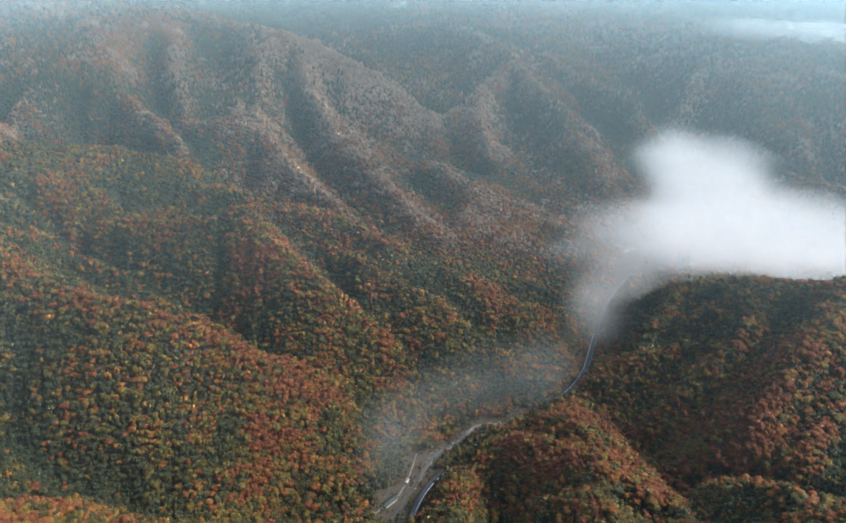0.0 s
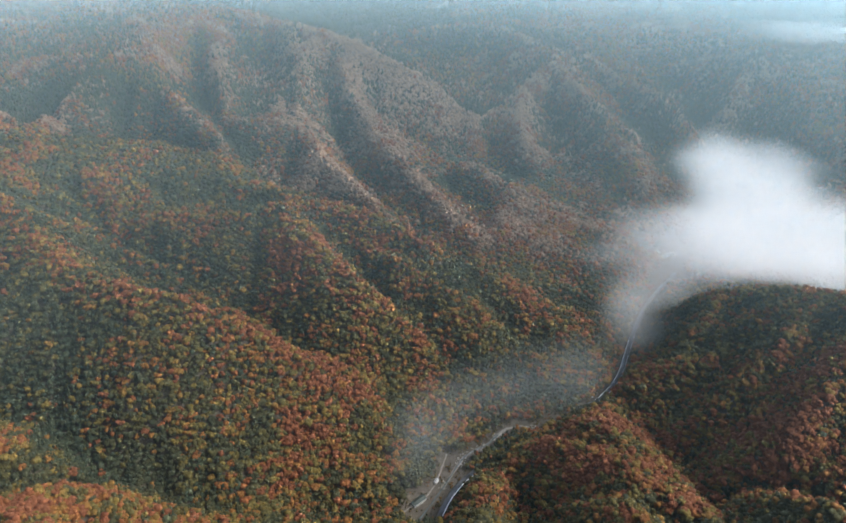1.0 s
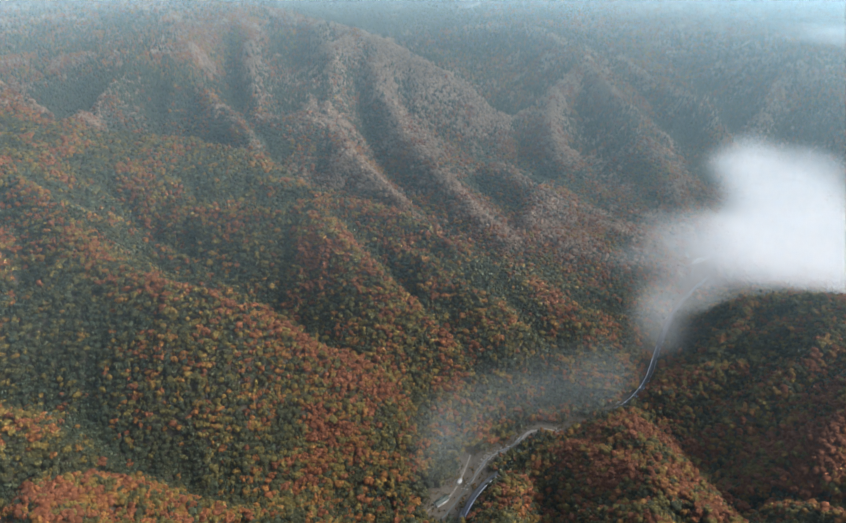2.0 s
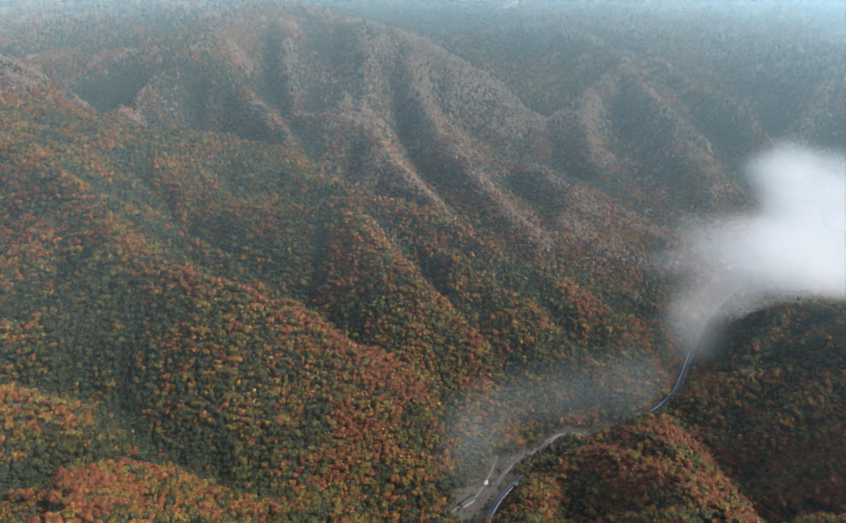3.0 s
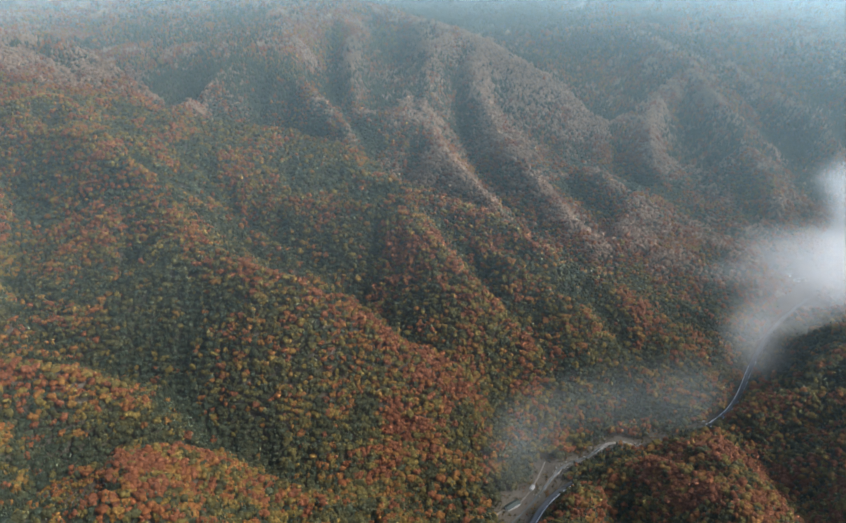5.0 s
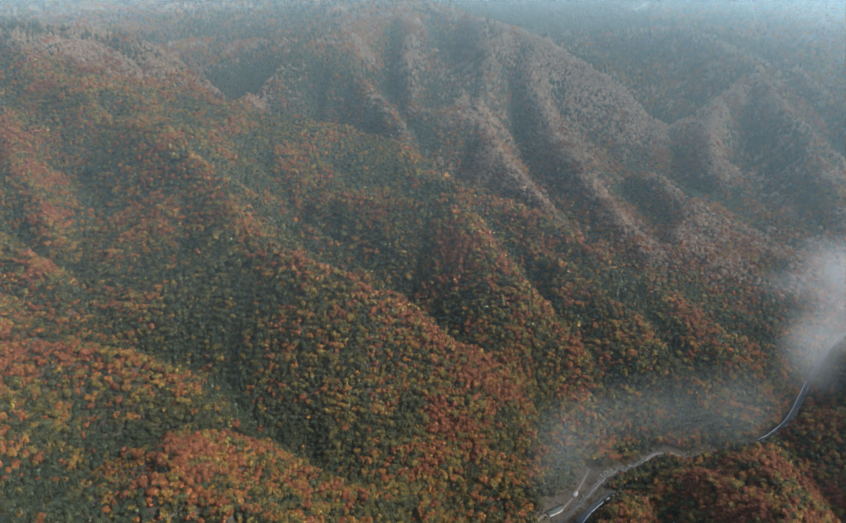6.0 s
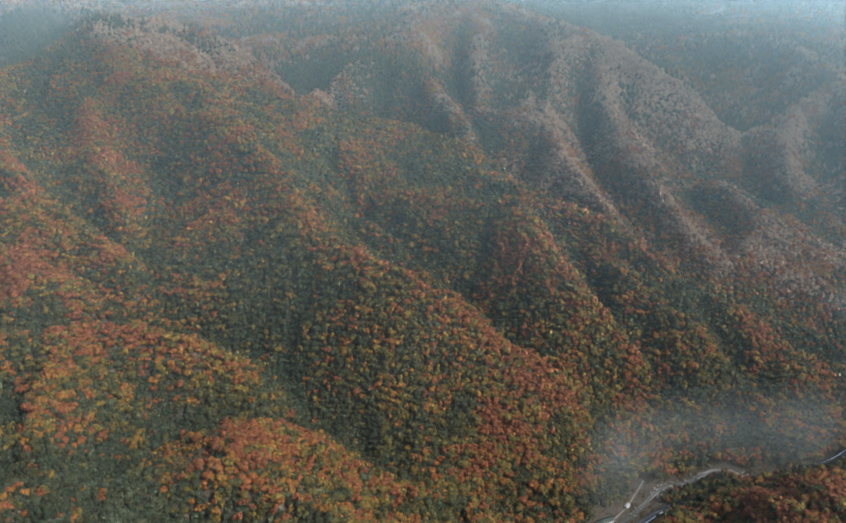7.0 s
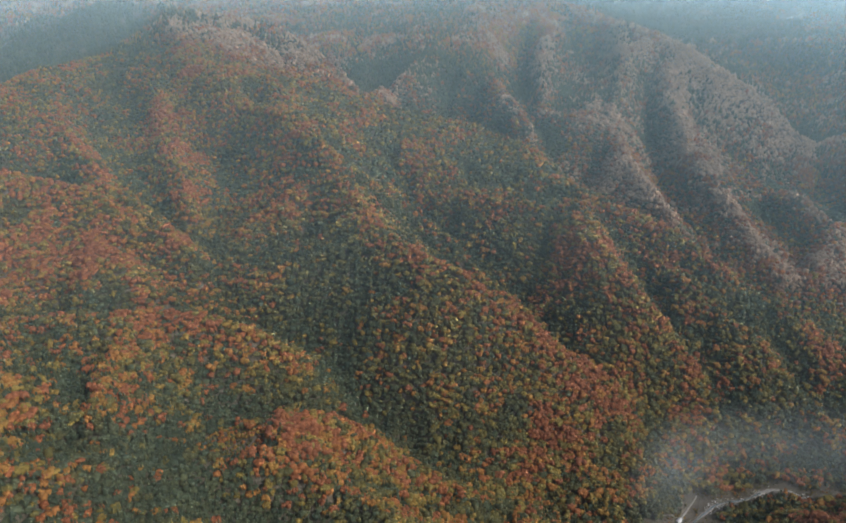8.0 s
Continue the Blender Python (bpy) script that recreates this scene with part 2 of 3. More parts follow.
gully((-293, 2878, 124), (-78, 2461, 114), (38, 2375, 71), (-3, 2234, 42), (-34, 2065, 27), (145, 1973, -6), (224, 1857, -12), (339, 1675, -9), (418, 1559, 7), below=35)  # third valley
gully((538, 2705, 48), (569, 2285, 25), (578, 1906, 15), below=25)  # third mountain, gully
gully((296, 2444, 65), (280, 2121, 30), (325, 1855, -11), below=25)  # third mountain, left gully
gully((-325, 3213, 93), (-49, 2892, 81), (86, 2595, 78), (38, 2375, 71))  # third mountain, back gully
gully((755, 3054, 9), (808, 2716, 25), (762, 2418, 18), (716, 2173, 29))  # between third and fourth
gully((267, 931, 19), (291, 800, 45), (311, 680, 83), (325, 593, 131), (352, 499, 219), below=18)  # right gully
gully((321, 893, 53), (396, 884, 115), (441, 942, 151), below=25)  # right upper gully
gully((296, 792, 53), (341, 716, 124), (378, 667, 152), (432, 649, 209), (506, 725, 226), below=25)  # right hill, gully
gully((-818, 3347, 177), (-497, 3185, 146), (-256, 3566, 138), (111, 3508, 167), (389, 3161, 125))  # in front of the far crest
gully((-2228, 1208, 152), (-2260, 1485, 143), (-2247, 1662, 165), (-2146, 1729, 167), (-2130, 1909, 245))  # dark valley
gully((-23, 704, 0), (12, 791, 0), (70, 863, 0), (130, 899, 0), (186, 948, 0), (235, 981, 0), (274, 1036, 0), (306, 1116, 0), (343, 1224, 0), (408, 1348, 0), (488, 1442, 0))  # valley floor
gully((488, 1442, 0), (658, 1602, 0), (810, 1602, 0), (945, 1492, 0), (1089, 1467, 0))  # basin
gully((396, 1505, 0), (546, 1662, 0), (696, 1903, 0), (738, 2206, 0), (855, 2067, 0), (930, 1903, 0), (1044, 1694, 0))  # basin north
gully((357, 1263, 0), (547, 1442, 0), (723, 1442, 0), (896, 1394, 0))  # basin south
gully((-60, 717, 0), (-33, 786, 0), (5, 851, 0), (55, 899, 0), (116, 931, 0), (175, 962, 0))  # side floor
gully((-68, 730, 6), (-50, 822, 6), (-12, 892, 6), (57, 944, 6), (137, 978, 6), (210, 996, 6), (261, 1028, 6))  # side foot


def shape_land():
    """Slopes that run straight between the crests and the streams, rounded, then creased by small gullies."""
    total, count = np.zeros((NY, NX)), np.zeros((NY, NX))
    for points, kind in LINES:
        for (ax, ay, az), (bx, by, bz) in zip(points, points[1:]):
            s = np.linspace(0, 1, max(2, int(math.hypot(bx - ax, by - ay) / 5)))
            i = np.clip(np.rint((ax + (bx - ax) * s - X0) / CELL).astype(int), 0, NX - 1)
            j = np.clip(np.rint((ay + (by - ay) * s - Y0) / CELL).astype(int), 0, NY - 1)
            np.add.at(total, (j, i), az + (bz - az) * s)
            np.add.at(count, (j, i), 1)
    gx, gy = np.meshgrid(X0 + CELL * np.arange(NX), Y0 + CELL * np.arange(NY))
    rim = np.zeros((NY, NX), bool)
    rim[0], rim[-1], rim[:, 0], rim[:, -1] = True, True, True, True
    total[rim], count[rim] = 80 + 150 * fractal(gx[rim], gy[rim], 1200, 5), 1
    z = None
    for step in (50, 20, 10, 5, 2, 1):
        jj, ii = np.meshgrid(np.arange(NY) // step, np.arange(NX) // step, indexing="ij")
        t, c = np.zeros((jj.max() + 1, ii.max() + 1)), np.zeros((jj.max() + 1, ii.max() + 1))
        np.add.at(t, (jj, ii), total), np.add.at(c, (jj, ii), count)
        fixed = c > 0
        known = t / np.maximum(c, 1)
        if z is None:
            z = np.where(fixed, known, known[fixed].mean())
        else:
            a = np.clip((np.arange(t.shape[0]) + 0.5) * z.shape[0] / t.shape[0] - 0.5, 0, z.shape[0] - 1)
            b = np.clip((np.arange(t.shape[1]) + 0.5) * z.shape[1] / t.shape[1] - 0.5, 0, z.shape[1] - 1)
            a0, b0 = np.minimum(a.astype(int), z.shape[0] - 2), np.minimum(b.astype(int), z.shape[1] - 2)
            fa, fb = (a - a0)[:, None], (b - b0)[None]
            z = (z[a0][:, b0] * (1 - fb) + z[a0][:, b0 + 1] * fb) * (1 - fa) + (z[a0 + 1][:, b0] * (1 - fb) + z[a0 + 1][:, b0 + 1] * fb) * fa
        z[fixed] = known[fixed]
        for _ in range(240 if step > 2 else 120):
            p = np.pad(z, 1, mode="edge")
            z = np.where(fixed, known, (p[:-2, 1:-1] + p[2:, 1:-1] + p[1:-1, :-2] + p[1:-1, 2:]) / 4)
    # how far each cell is from a crest or stream
    far = np.where((count > 0) & ~rim, 0.0, 1e6)
    for _ in range(22):
        p = np.pad(far, 1, constant_values=1e6)
        near = np.minimum.reduce([p[:-2, 1:-1], p[2:, 1:-1], p[1:-1, :-2], p[1:-1, 2:]]) + CELL
        cross = np.minimum.reduce([p[:-2, :-2], p[2:, :-2], p[:-2, 2:], p[2:, 2:]]) + 1.414 * CELL
        far = np.minimum(far, np.minimum(near, cross))
    for _ in range(1):
        p = np.pad(z, 1, mode="edge")
        z = (4 * z + 2 * (p[:-2, 1:-1] + p[2:, 1:-1] + p[1:-1, :-2] + p[1:-1, 2:]) + p[:-2, :-2] + p[2:, :-2] + p[:-2, 2:] + p[2:, 2:]) / 16
    wx = gx + 80 * (fractal(gx, gy, 190, 21) - 0.5)
    wy = gy + 80 * (fractal(gx, gy, 190, 31) - 0.5)
    creases = 1 - 2 * np.abs(wave(wx, wy, 165, 41) - 0.5) * 2
    room = 1 - np.exp(-far / 40)
    level = 1 / (1 + np.exp(-(z - 18) / 5))
    rough = z + level * (room * (-20 * creases + 6) + 9 * (fractal(gx, gy, 90, 51) - 0.5))
    worn = rain(rough, 7)
    cut = np.clip(rough - worn, 0, 60)
    z = rough - cut * (1 - np.exp(-far / 20)) * level
    for _ in range(9):  # scree: no side steeper than about 46 degrees
        p = np.pad(z, 1, mode="edge")
        z = np.maximum(z, np.maximum.reduce([p[:-2, 1:-1], p[2:, 1:-1], p[1:-1, :-2], p[1:-1, 2:]]) - 1.05 * CELL)
    p = np.pad(z, 1, mode="edge")
    return 0.6 * z + 0.1 * (p[:-2, 1:-1] + p[2:, 1:-1] + p[1:-1, :-2] + p[1:-1, 2:])


def rain(z, rounds):
    """Streams cut their beds, the deeper the more slope drains into them, so that gullies branch down every side."""
    h, n = z.copy(), NX * NY
    steps = [(dj, di) for dj in (-1, 0, 1) for di in (-1, 0, 1) if dj or di]
    index = np.arange(n).reshape(NY, NX)
    for _ in range(rounds):
        p, q = np.pad(h, 1, constant_values=1e9), np.pad(index, 1, mode="edge")
        best, to = np.zeros((NY, NX)), index.copy()
        for dj, di in steps:
            fall = (h - p[1 + dj:1 + dj + NY, 1 + di:1 + di + NX]) / math.hypot(dj, di)
            to = np.where(fall > best, q[1 + dj:1 + dj + NY, 1 + di:1 + di + NX], to)
            best = np.maximum(best, fall)
        to, order = to.ravel().tolist(), np.argsort(-h, axis=None).tolist()
        area = [1.0] * n
        for i in order:
            if to[i] != i:
                area[to[i]] += area[i]
        f = (0.13 * (np.sqrt(np.minimum(area, 400.0)) - 1)).tolist()
        flat = h.ravel().tolist()
        for i in reversed(order):
            if to[i] != i:
                flat[i] = (flat[i] + f[i] * flat[to[i]]) / (1 + f[i])
        h = np.array(flat).reshape(NY, NX)
        for _ in range(3):  # banks that are too steep slide
            p = np.pad(h, 1, mode="edge")
            low = np.minimum.reduce([p[:-2, 1:-1], p[2:, 1:-1], p[1:-1, :-2], p[1:-1, 2:]])
            h = h - 0.4 * np.maximum(0, h - low - 0.95 * CELL)
    return h


LAND = shape_land()


def height(x, y):
    u = np.clip((np.asarray(x, float) - X0) / CELL, 0, NX - 1.001)
    v = np.clip((np.asarray(y, float) - Y0) / CELL, 0, NY - 1.001)
    i, j = u.astype(int), v.astype(int)
    fu, fv = u - i, v - j
    return (LAND[j, i] * (1 - fu) + LAND[j, i + 1] * fu) * (1 - fv) + (LAND[j + 1, i] * (1 - fu) + LAND[j + 1, i + 1] * fu) * fv


def mesh_of(name, verts, faces, mat, smooth=True, **floats):
    """One mesh from arrays; all faces have the same number of corners. floats: values by vertex."""
    me = bpy.data.meshes.new(name)
    k = faces.shape[1]
    me.vertices.add(len(verts)), me.loops.add(faces.size), me.polygons.add(len(faces))
    me.vertices.foreach_set("co", np.ascontiguousarray(verts, np.float32).ravel())
    me.loops.foreach_set("vertex_index", np.ascontiguousarray(faces, np.int32).ravel())
    me.polygons.foreach_set("loop_start", np.arange(0, faces.size, k, dtype=np.int32))
    for key, values in floats.items():
        me.attributes.new(key, "FLOAT", "POINT").data.foreach_set("value", np.ascontiguousarray(values, np.float32))
    me.update(calc_edges=True)
    if smooth:
        me.polygons.foreach_set("use_smooth", np.ones(len(faces), bool))
    me.materials.append(mat)
    return me


def grid_faces(rows, cols):
    a = np.arange((rows - 1) * cols).reshape(rows - 1, cols)[:, :-1].ravel()
    return np.stack([a, a + 1, a + cols + 1, a + cols], 1)


def build_ground():
    xs = np.concatenate([np.linspace(-7000, -4160, 10), np.arange(-4100, -2100, 60), np.arange(-2100, 1200, 13), np.arange(1200, 3100, 40), np.linspace(3130, 7000, 12)])
    ys = np.concatenate([np.linspace(-7000, -910, 12), np.arange(-860, 130, 50), np.arange(130, 2200, 13), np.arange(2200, 3400, 26), np.arange(3400, 5600, 55), np.linspace(5640, 7500, 8)])
    gx, gy = np.meshgrid(xs, ys)
    z = height(gx, gy)
    me = mesh_of("ground", np.stack([gx, gy, z], -1).reshape(-1, 3), grid_faces(len(ys), len(xs)), EARTH)
    tagged(new("ground", me), "forested mountain land with steep gullies and leaf litter", "mountain land", kind="structure")


build_ground()


# ---------------------------------------------------------------- the woods
def icosphere(subdiv):
    bm = bmesh.new()
    bmesh.ops.create_icosphere(bm, subdivisions=subdiv, radius=1)
    bm.verts.index_update()
    v = np.array([p.co[:] for p in bm.verts])
    f = np.array([[p.index for p in q.verts] for q in bm.faces])
    bm.free()
    return v, f


def crown_shapes(count, lumps, rng, pine=False, cut=-0.25):
    """Uneven crowns, a metre in radius: clumps of leaves for broad-leaved trees, tapering tiers for pines."""
    shapes = []
    for _ in range(count):
        V, Fc, base = [], [], 0
        if lumps == 0:  # too far off to tell the clumps apart
            a = np.arange(5) * 1.2566 + rng.uniform(-0.3, 0.3, 5)
            r = rng.uniform(0.8, 1.2, 5) * (0.8 if pine else 1)
            ring = np.column_stack([np.cos(a) * r, np.sin(a) * r, rng.uniform(-0.5, -0.1, 5)])
            tip = (rng.uniform(-0.2, 0.2), rng.uniform(-0.2, 0.2), rng.uniform(0.8, 1.1) * (1.7 if pine else 1))
            shapes.append((np.vstack([ring, tip]), np.array([(k, (k + 1) % 5, 5) for k in range(5)])))
            continue
        for k in range(lumps):
            v, f = icosphere(1)
            v = v * rng.uniform(0.68, 1.25, len(v))[:, None]
            f = f[v[f, 2].mean(1) > cut]
            a = rng.uniform(0, 6.28)
            if pine:
                up = k / max(1, lumps - 1)
                r = 0.95 - 0.6 * up
                v = v * (r, r, 0.75) + (0.15 * math.cos(a), 0.15 * math.sin(a), 1.5 * up - 0.2)
                v[:, :2] *= np.clip(1.15 - 0.5 * v[:, 2:] / 2, 0.25, 1.2)
            elif lumps > 1:
                o, r = (0, 0.72) if k == 0 else (rng.uniform(0.42, 0.74), rng.uniform(0.9, 1.3) * (0.52 if lumps < 6 else 0.4))
                v = v * (r, r, r * 0.9) + (o * math.cos(a), o * math.sin(a), 0.12 if k == 0 else rng.uniform(-0.15, 0.5))
            used = np.unique(f)
            back = np.full(len(v), -1)
            back[used] = np.arange(len(used))
            V.append(v[used]), Fc.append(back[f] + base)
            base += len(used)
        shapes.append((np.concatenate(V), np.concatenate(Fc)))
    return shapes


ROAD = [(-19, 704), (-7, 746), (10, 778), (24, 799), (42, 823), (69, 845), (98, 868), (131, 893), (171, 931), (200, 954), (229, 971), (261, 1004), (284, 1052), (306, 1116), (324, 1165), (354, 1239), (397, 1326), (464, 1417)]
STREAM = [(-51, 695), (-29, 741), (-7, 786), (9, 824), (22, 845), (50, 863), (68, 888), (85, 906), (110, 911), (128, 905), (163, 935)]
CLEARING = [(-142, 3632), (-120, 3648), (-100, 3690), (-84, 3755)]
TRACK = [(-64, 722), (-55, 735), (-35, 755), (-23, 784), (-15, 816), (-10, 840)]


def smooth_way(points, rounds=3):
    p = np.array(points, float)
    for _ in range(rounds):
        q = np.empty((2 * len(p) - 2, p.shape[1]))
        q[0::2], q[1::2] = 0.75 * p[:-1] + 0.25 * p[1:], 0.25 * p[:-1] + 0.75 * p[1:]
        p = np.concatenate([p[:1], q, p[-1:]])
    return p


def off_way(x, y, points):
    """Metres from a way."""
    x, y = np.asarray(x, float), np.asarray(y, float)
    best = np.full(x.shape, 1e9)
    for (ax, ay), (bx, by) in zip(points, points[1:]):
        t = np.clip(((x - ax) * (bx - ax) + (y - ay) * (by - ay)) / ((bx - ax) ** 2 + (by - ay) ** 2), 0, 1)
        best = np.minimum(best, np.hypot(x - ax - t * (bx - ax), y - ay - t * (by - ay)))
    return best


STAND = (-545, -465, 455, 530)  # a stretch of the fore ridge whose trees stand singly


def on_road_or_field(x, y):
    bare = (off_way(x, y, ROAD[:4]) < 12) | (off_way(x, y, ROAD[3:10]) < 2.5) | (off_way(x, y, ROAD[9:]) < 9) | (off_way(x, y, STREAM) < 13) | (off_way(x, y, TRACK) < 12)
    bare |= (np.abs(x + 42) < 20) & (np.abs(y - 742) < 26)
    bare |= off_way(x, y, CLEARING) < 28
    fields = (y > 1300) & (x > 400) & (height(x, y) < 6) & (fractal(x, y, 110, 131) < 0.6)
    stand = (x > STAND[0]) & (x < STAND[1]) & (y > STAND[2]) & (y < STAND[3])
    return bare | fields | stand


def scatter(rng, near, far, spacing, reach):
    """Places for trees over the slopes that lie before the drone, as many to the steep ground as to the level."""
    step = spacing * 0.84
    xs = np.arange(-far, far, step)
    gx, gy = np.meshgrid(xs, np.arange(-250, far, step))
    gx = gx + rng.uniform(-0.48, 0.48, gx.shape) * step
    gy = gy + rng.uniform(-0.48, 0.48, gy.shape) * step
    d, a = np.hypot(gx, gy), np.degrees(np.arctan2(gx, gy))
    keep = (d >= near) & (d < far) & (a > -27 - reach) & (a < reach)
    x, y = gx[keep], gy[keep]
    d, h = np.hypot(x, y), height(x, y)
    steep = np.hypot(height(x + 12, y) - h, height(x, y + 12) - h) / 12
    keep = (rng.uniform(0, 1, len(x)) < 0.7 * np.sqrt(1 + steep ** 2)) & ~on_road_or_field(x, y)
    if near >= 830:  # the lee sides of the farther slopes are thinner wooded
        fall = (h - height(x + x / d * 14, y + y / d * 14)) / 14
        keep &= (fall < (EYE - h) / d + 0.06) | (rng.uniform(0, 1, len(x)) < 0.22)
    return x[keep], y[keep]


def hollow(x, y, r=52.0):
    """Above nought on crests, below in gullies."""
    h = height(x, y)
    return (h - (height(x + r, y) + height(x - r, y) + height(x, y + r) + height(x, y - r)) / 4) / r


def plant(name, rng, x, y, shapes, size, mat, tint, label, category):
    z = height(x, y)
    which = rng.integers(0, len(shapes), len(x))
    turn, r = rng.uniform(0, 6.283, len(x)), size * np.clip(rng.lognormal(0, 0.24, len(x)), 0.6, 1.6)
    tall = 0.5 * (r + size) * rng.uniform(0.95, 1.5, len(x))
    V, Fc, T, base = [], [], [], 0
    for k, (sv, sf) in enumerate(shapes):
        s = np.where(which == k)[0]
        if not len(s):
            continue
        c, sn = np.cos(turn[s])[:, None], np.sin(turn[s])[:, None]
        px = (sv[None, :, 0] * c - sv[None, :, 1] * sn) * r[s][:, None] + x[s][:, None]
        py = (sv[None, :, 0] * sn + sv[None, :, 1] * c) * r[s][:, None] + y[s][:, None]
        pz = sv[None, :, 2] * tall[s][:, None] + (z[s] + 1.1 * tall[s])[:, None]
        V.append(np.stack([px, py, pz], -1).reshape(-1, 3))
        Fc.append((sf[None] + (base + np.arange(len(s)) * len(sv))[:, None, None]).reshape(-1, 3))
        T.append(np.repeat(tint[s], len(sv)))
        base += len(s) * len(sv)
    me = mesh_of(name, np.concatenate(V), np.concatenate(Fc), mat, smooth=False, tint=np.concatenate(T))
    return tagged(new(name, me), label, category, kind="stuff")


MOODS = [  # where the woods differ: x, y, reach, redder (or greener: minus), more pines (or fewer)
    # the first entry packs in pines also for the shadow over that valley
    (-2203, 1612, 429, -0.20, 1.40), (-1175, 1948, 143, 0.00, 0.50), (-755, 1074, 91, 0.00, 0.50), (-471, 778, 91, -0.10, 0.25), (-613, 392, 78, -0.05, 0.10), (-473, 684, 45, 0.00, 0.50),
    (-346, 1253, 104, -0.10, 0.40), (-648, 974, 104, 0.20, -0.30), (-643, 750, 78, 0.10, -0.30), (-231, 1134, 91, 0.15, -0.30), (-123, 1033, 78, 0.10, -0.15), (-181, 839, 104, 0.20, -0.20)]
MOODS += [
    (-600, 498, 104, 0.35, 0.10), (-427, 524, 91, 0.30, 0.05), (-548, 591, 58, 0.10, -0.10), (-919, 681, 130, 0.25, 0.00), (-1250, 1497, 247, 0.00, 0.00), (-967, 1386, 156, 0.05, -0.10),
    (-1420, 1031, 156, 0.00, 0.20), (433, 888, 221, 0.30, -0.30), (186, 731, 130, 0.28, -0.35), (368, 628, 169, 0.30, -0.20), (-33, 1144, 117, 0.05, -0.15), (-102, 2208, 260, 0.25, -0.20)]
MOODS += [
    (-507, 2351, 260, 0.15, -0.10), (231, 2133, 325, 0.15, -0.05), (-563, 1731, 78, 0.00, 0.40), (18, 1404, 156, 0.15, 0.00), (221, 1228, 78, 0.00, 0.50), (-207, 3569, 650, -0.20, 0.50), (27, 2288, 78, 0.00, 0.60)]
MOODS += [  # valleys darkened with pines for shade, slopes of barer trees paled for sunlight
    (-290, 2845, 117, -0.10, 0.90), (-77, 2417, 91, -0.10, 0.90), (37, 2327, 91, -0.10, 1.00), (-29, 2028, 71, -0.10, 0.90), (141, 1919, 71, 0.00, 0.70), (-536, 3469, 390, -0.20, 0.90), (389, 3161, 195, -0.10, 0.50), (-236, 2276, 195, 0.80, -0.30), (-376, 2375, 195, 0.70, -0.30), (-244, 2013, 117, 0.60, -0.20), (-1288, 1566, 234, 0.40, -0.20), (-1011, 1451, 117, 0.30, -0.10), (150, 2791, 169, 0.50, -0.20), (364, 2312, 195, 0.35, -0.10), (-1165, 2030, 117, -0.10, 0.70), (-720, 1812, 78, 0.00, 0.60), (-983, 1979, 195, -0.10, 0.30)]
MOODS += [  # stream beds, and the fore ridge
    (-414, 669, 30, -0.05, 0.50), (-335, 678, 30, -0.05, 0.50), (-529, 717, 30, -0.05, 0.50), (-681, 707, 39, -0.05, 0.70), (-816, 801, 52, -0.05, 0.50), (-530, 376, 195, 0.40, 0.10), (-466, 516, 78, 0.40, -0.05), (-215, 871, 78, 0.15, -0.20), (-373, 887, 156, 0.12, -0.10), (-873, 565, 117, 0.00, 0.20), (-991, 1084, 91, -0.05, 0.40),
    (55, 955, 75, -0.40, 0.45), (150, 1010, 75, -0.40, 0.45), (-50, 850, 55, -0.20, 0.25)]


def mood(x, y):
    """How much redder the leaves are there, and how much likelier a pine."""
    red, pine = np.zeros_like(x), np.zeros_like(x)
    wx, wy = x + 60 * (fractal(x, y, 90, 141) - 0.5), y + 60 * (fractal(x, y, 90, 151) - 0.5)
    for mx, my, r, a, b in MOODS:
        w = np.exp(-(((wx - mx) ** 2 + (wy - my) ** 2) / r ** 2) ** 1.5)
        red, pine = red + a * w, pine + b * w
    return red, pine


BEHIND = [(-1700, 1420), (-1400, 1400), (-1100, 1440), (-900, 1560), (-557, 1664), (-271, 1543), (-28, 1426), (186, 1360), (281, 1323)]  # the far limit of the near mountain


def beyond(x, y):
    """Nought on the near mountain, one on those behind it, whose trees have lost more of their leaves."""
    return np.clip((y - np.interp(x, *zip(*BEHIND))) / 60 + 0.3, 0, 1)


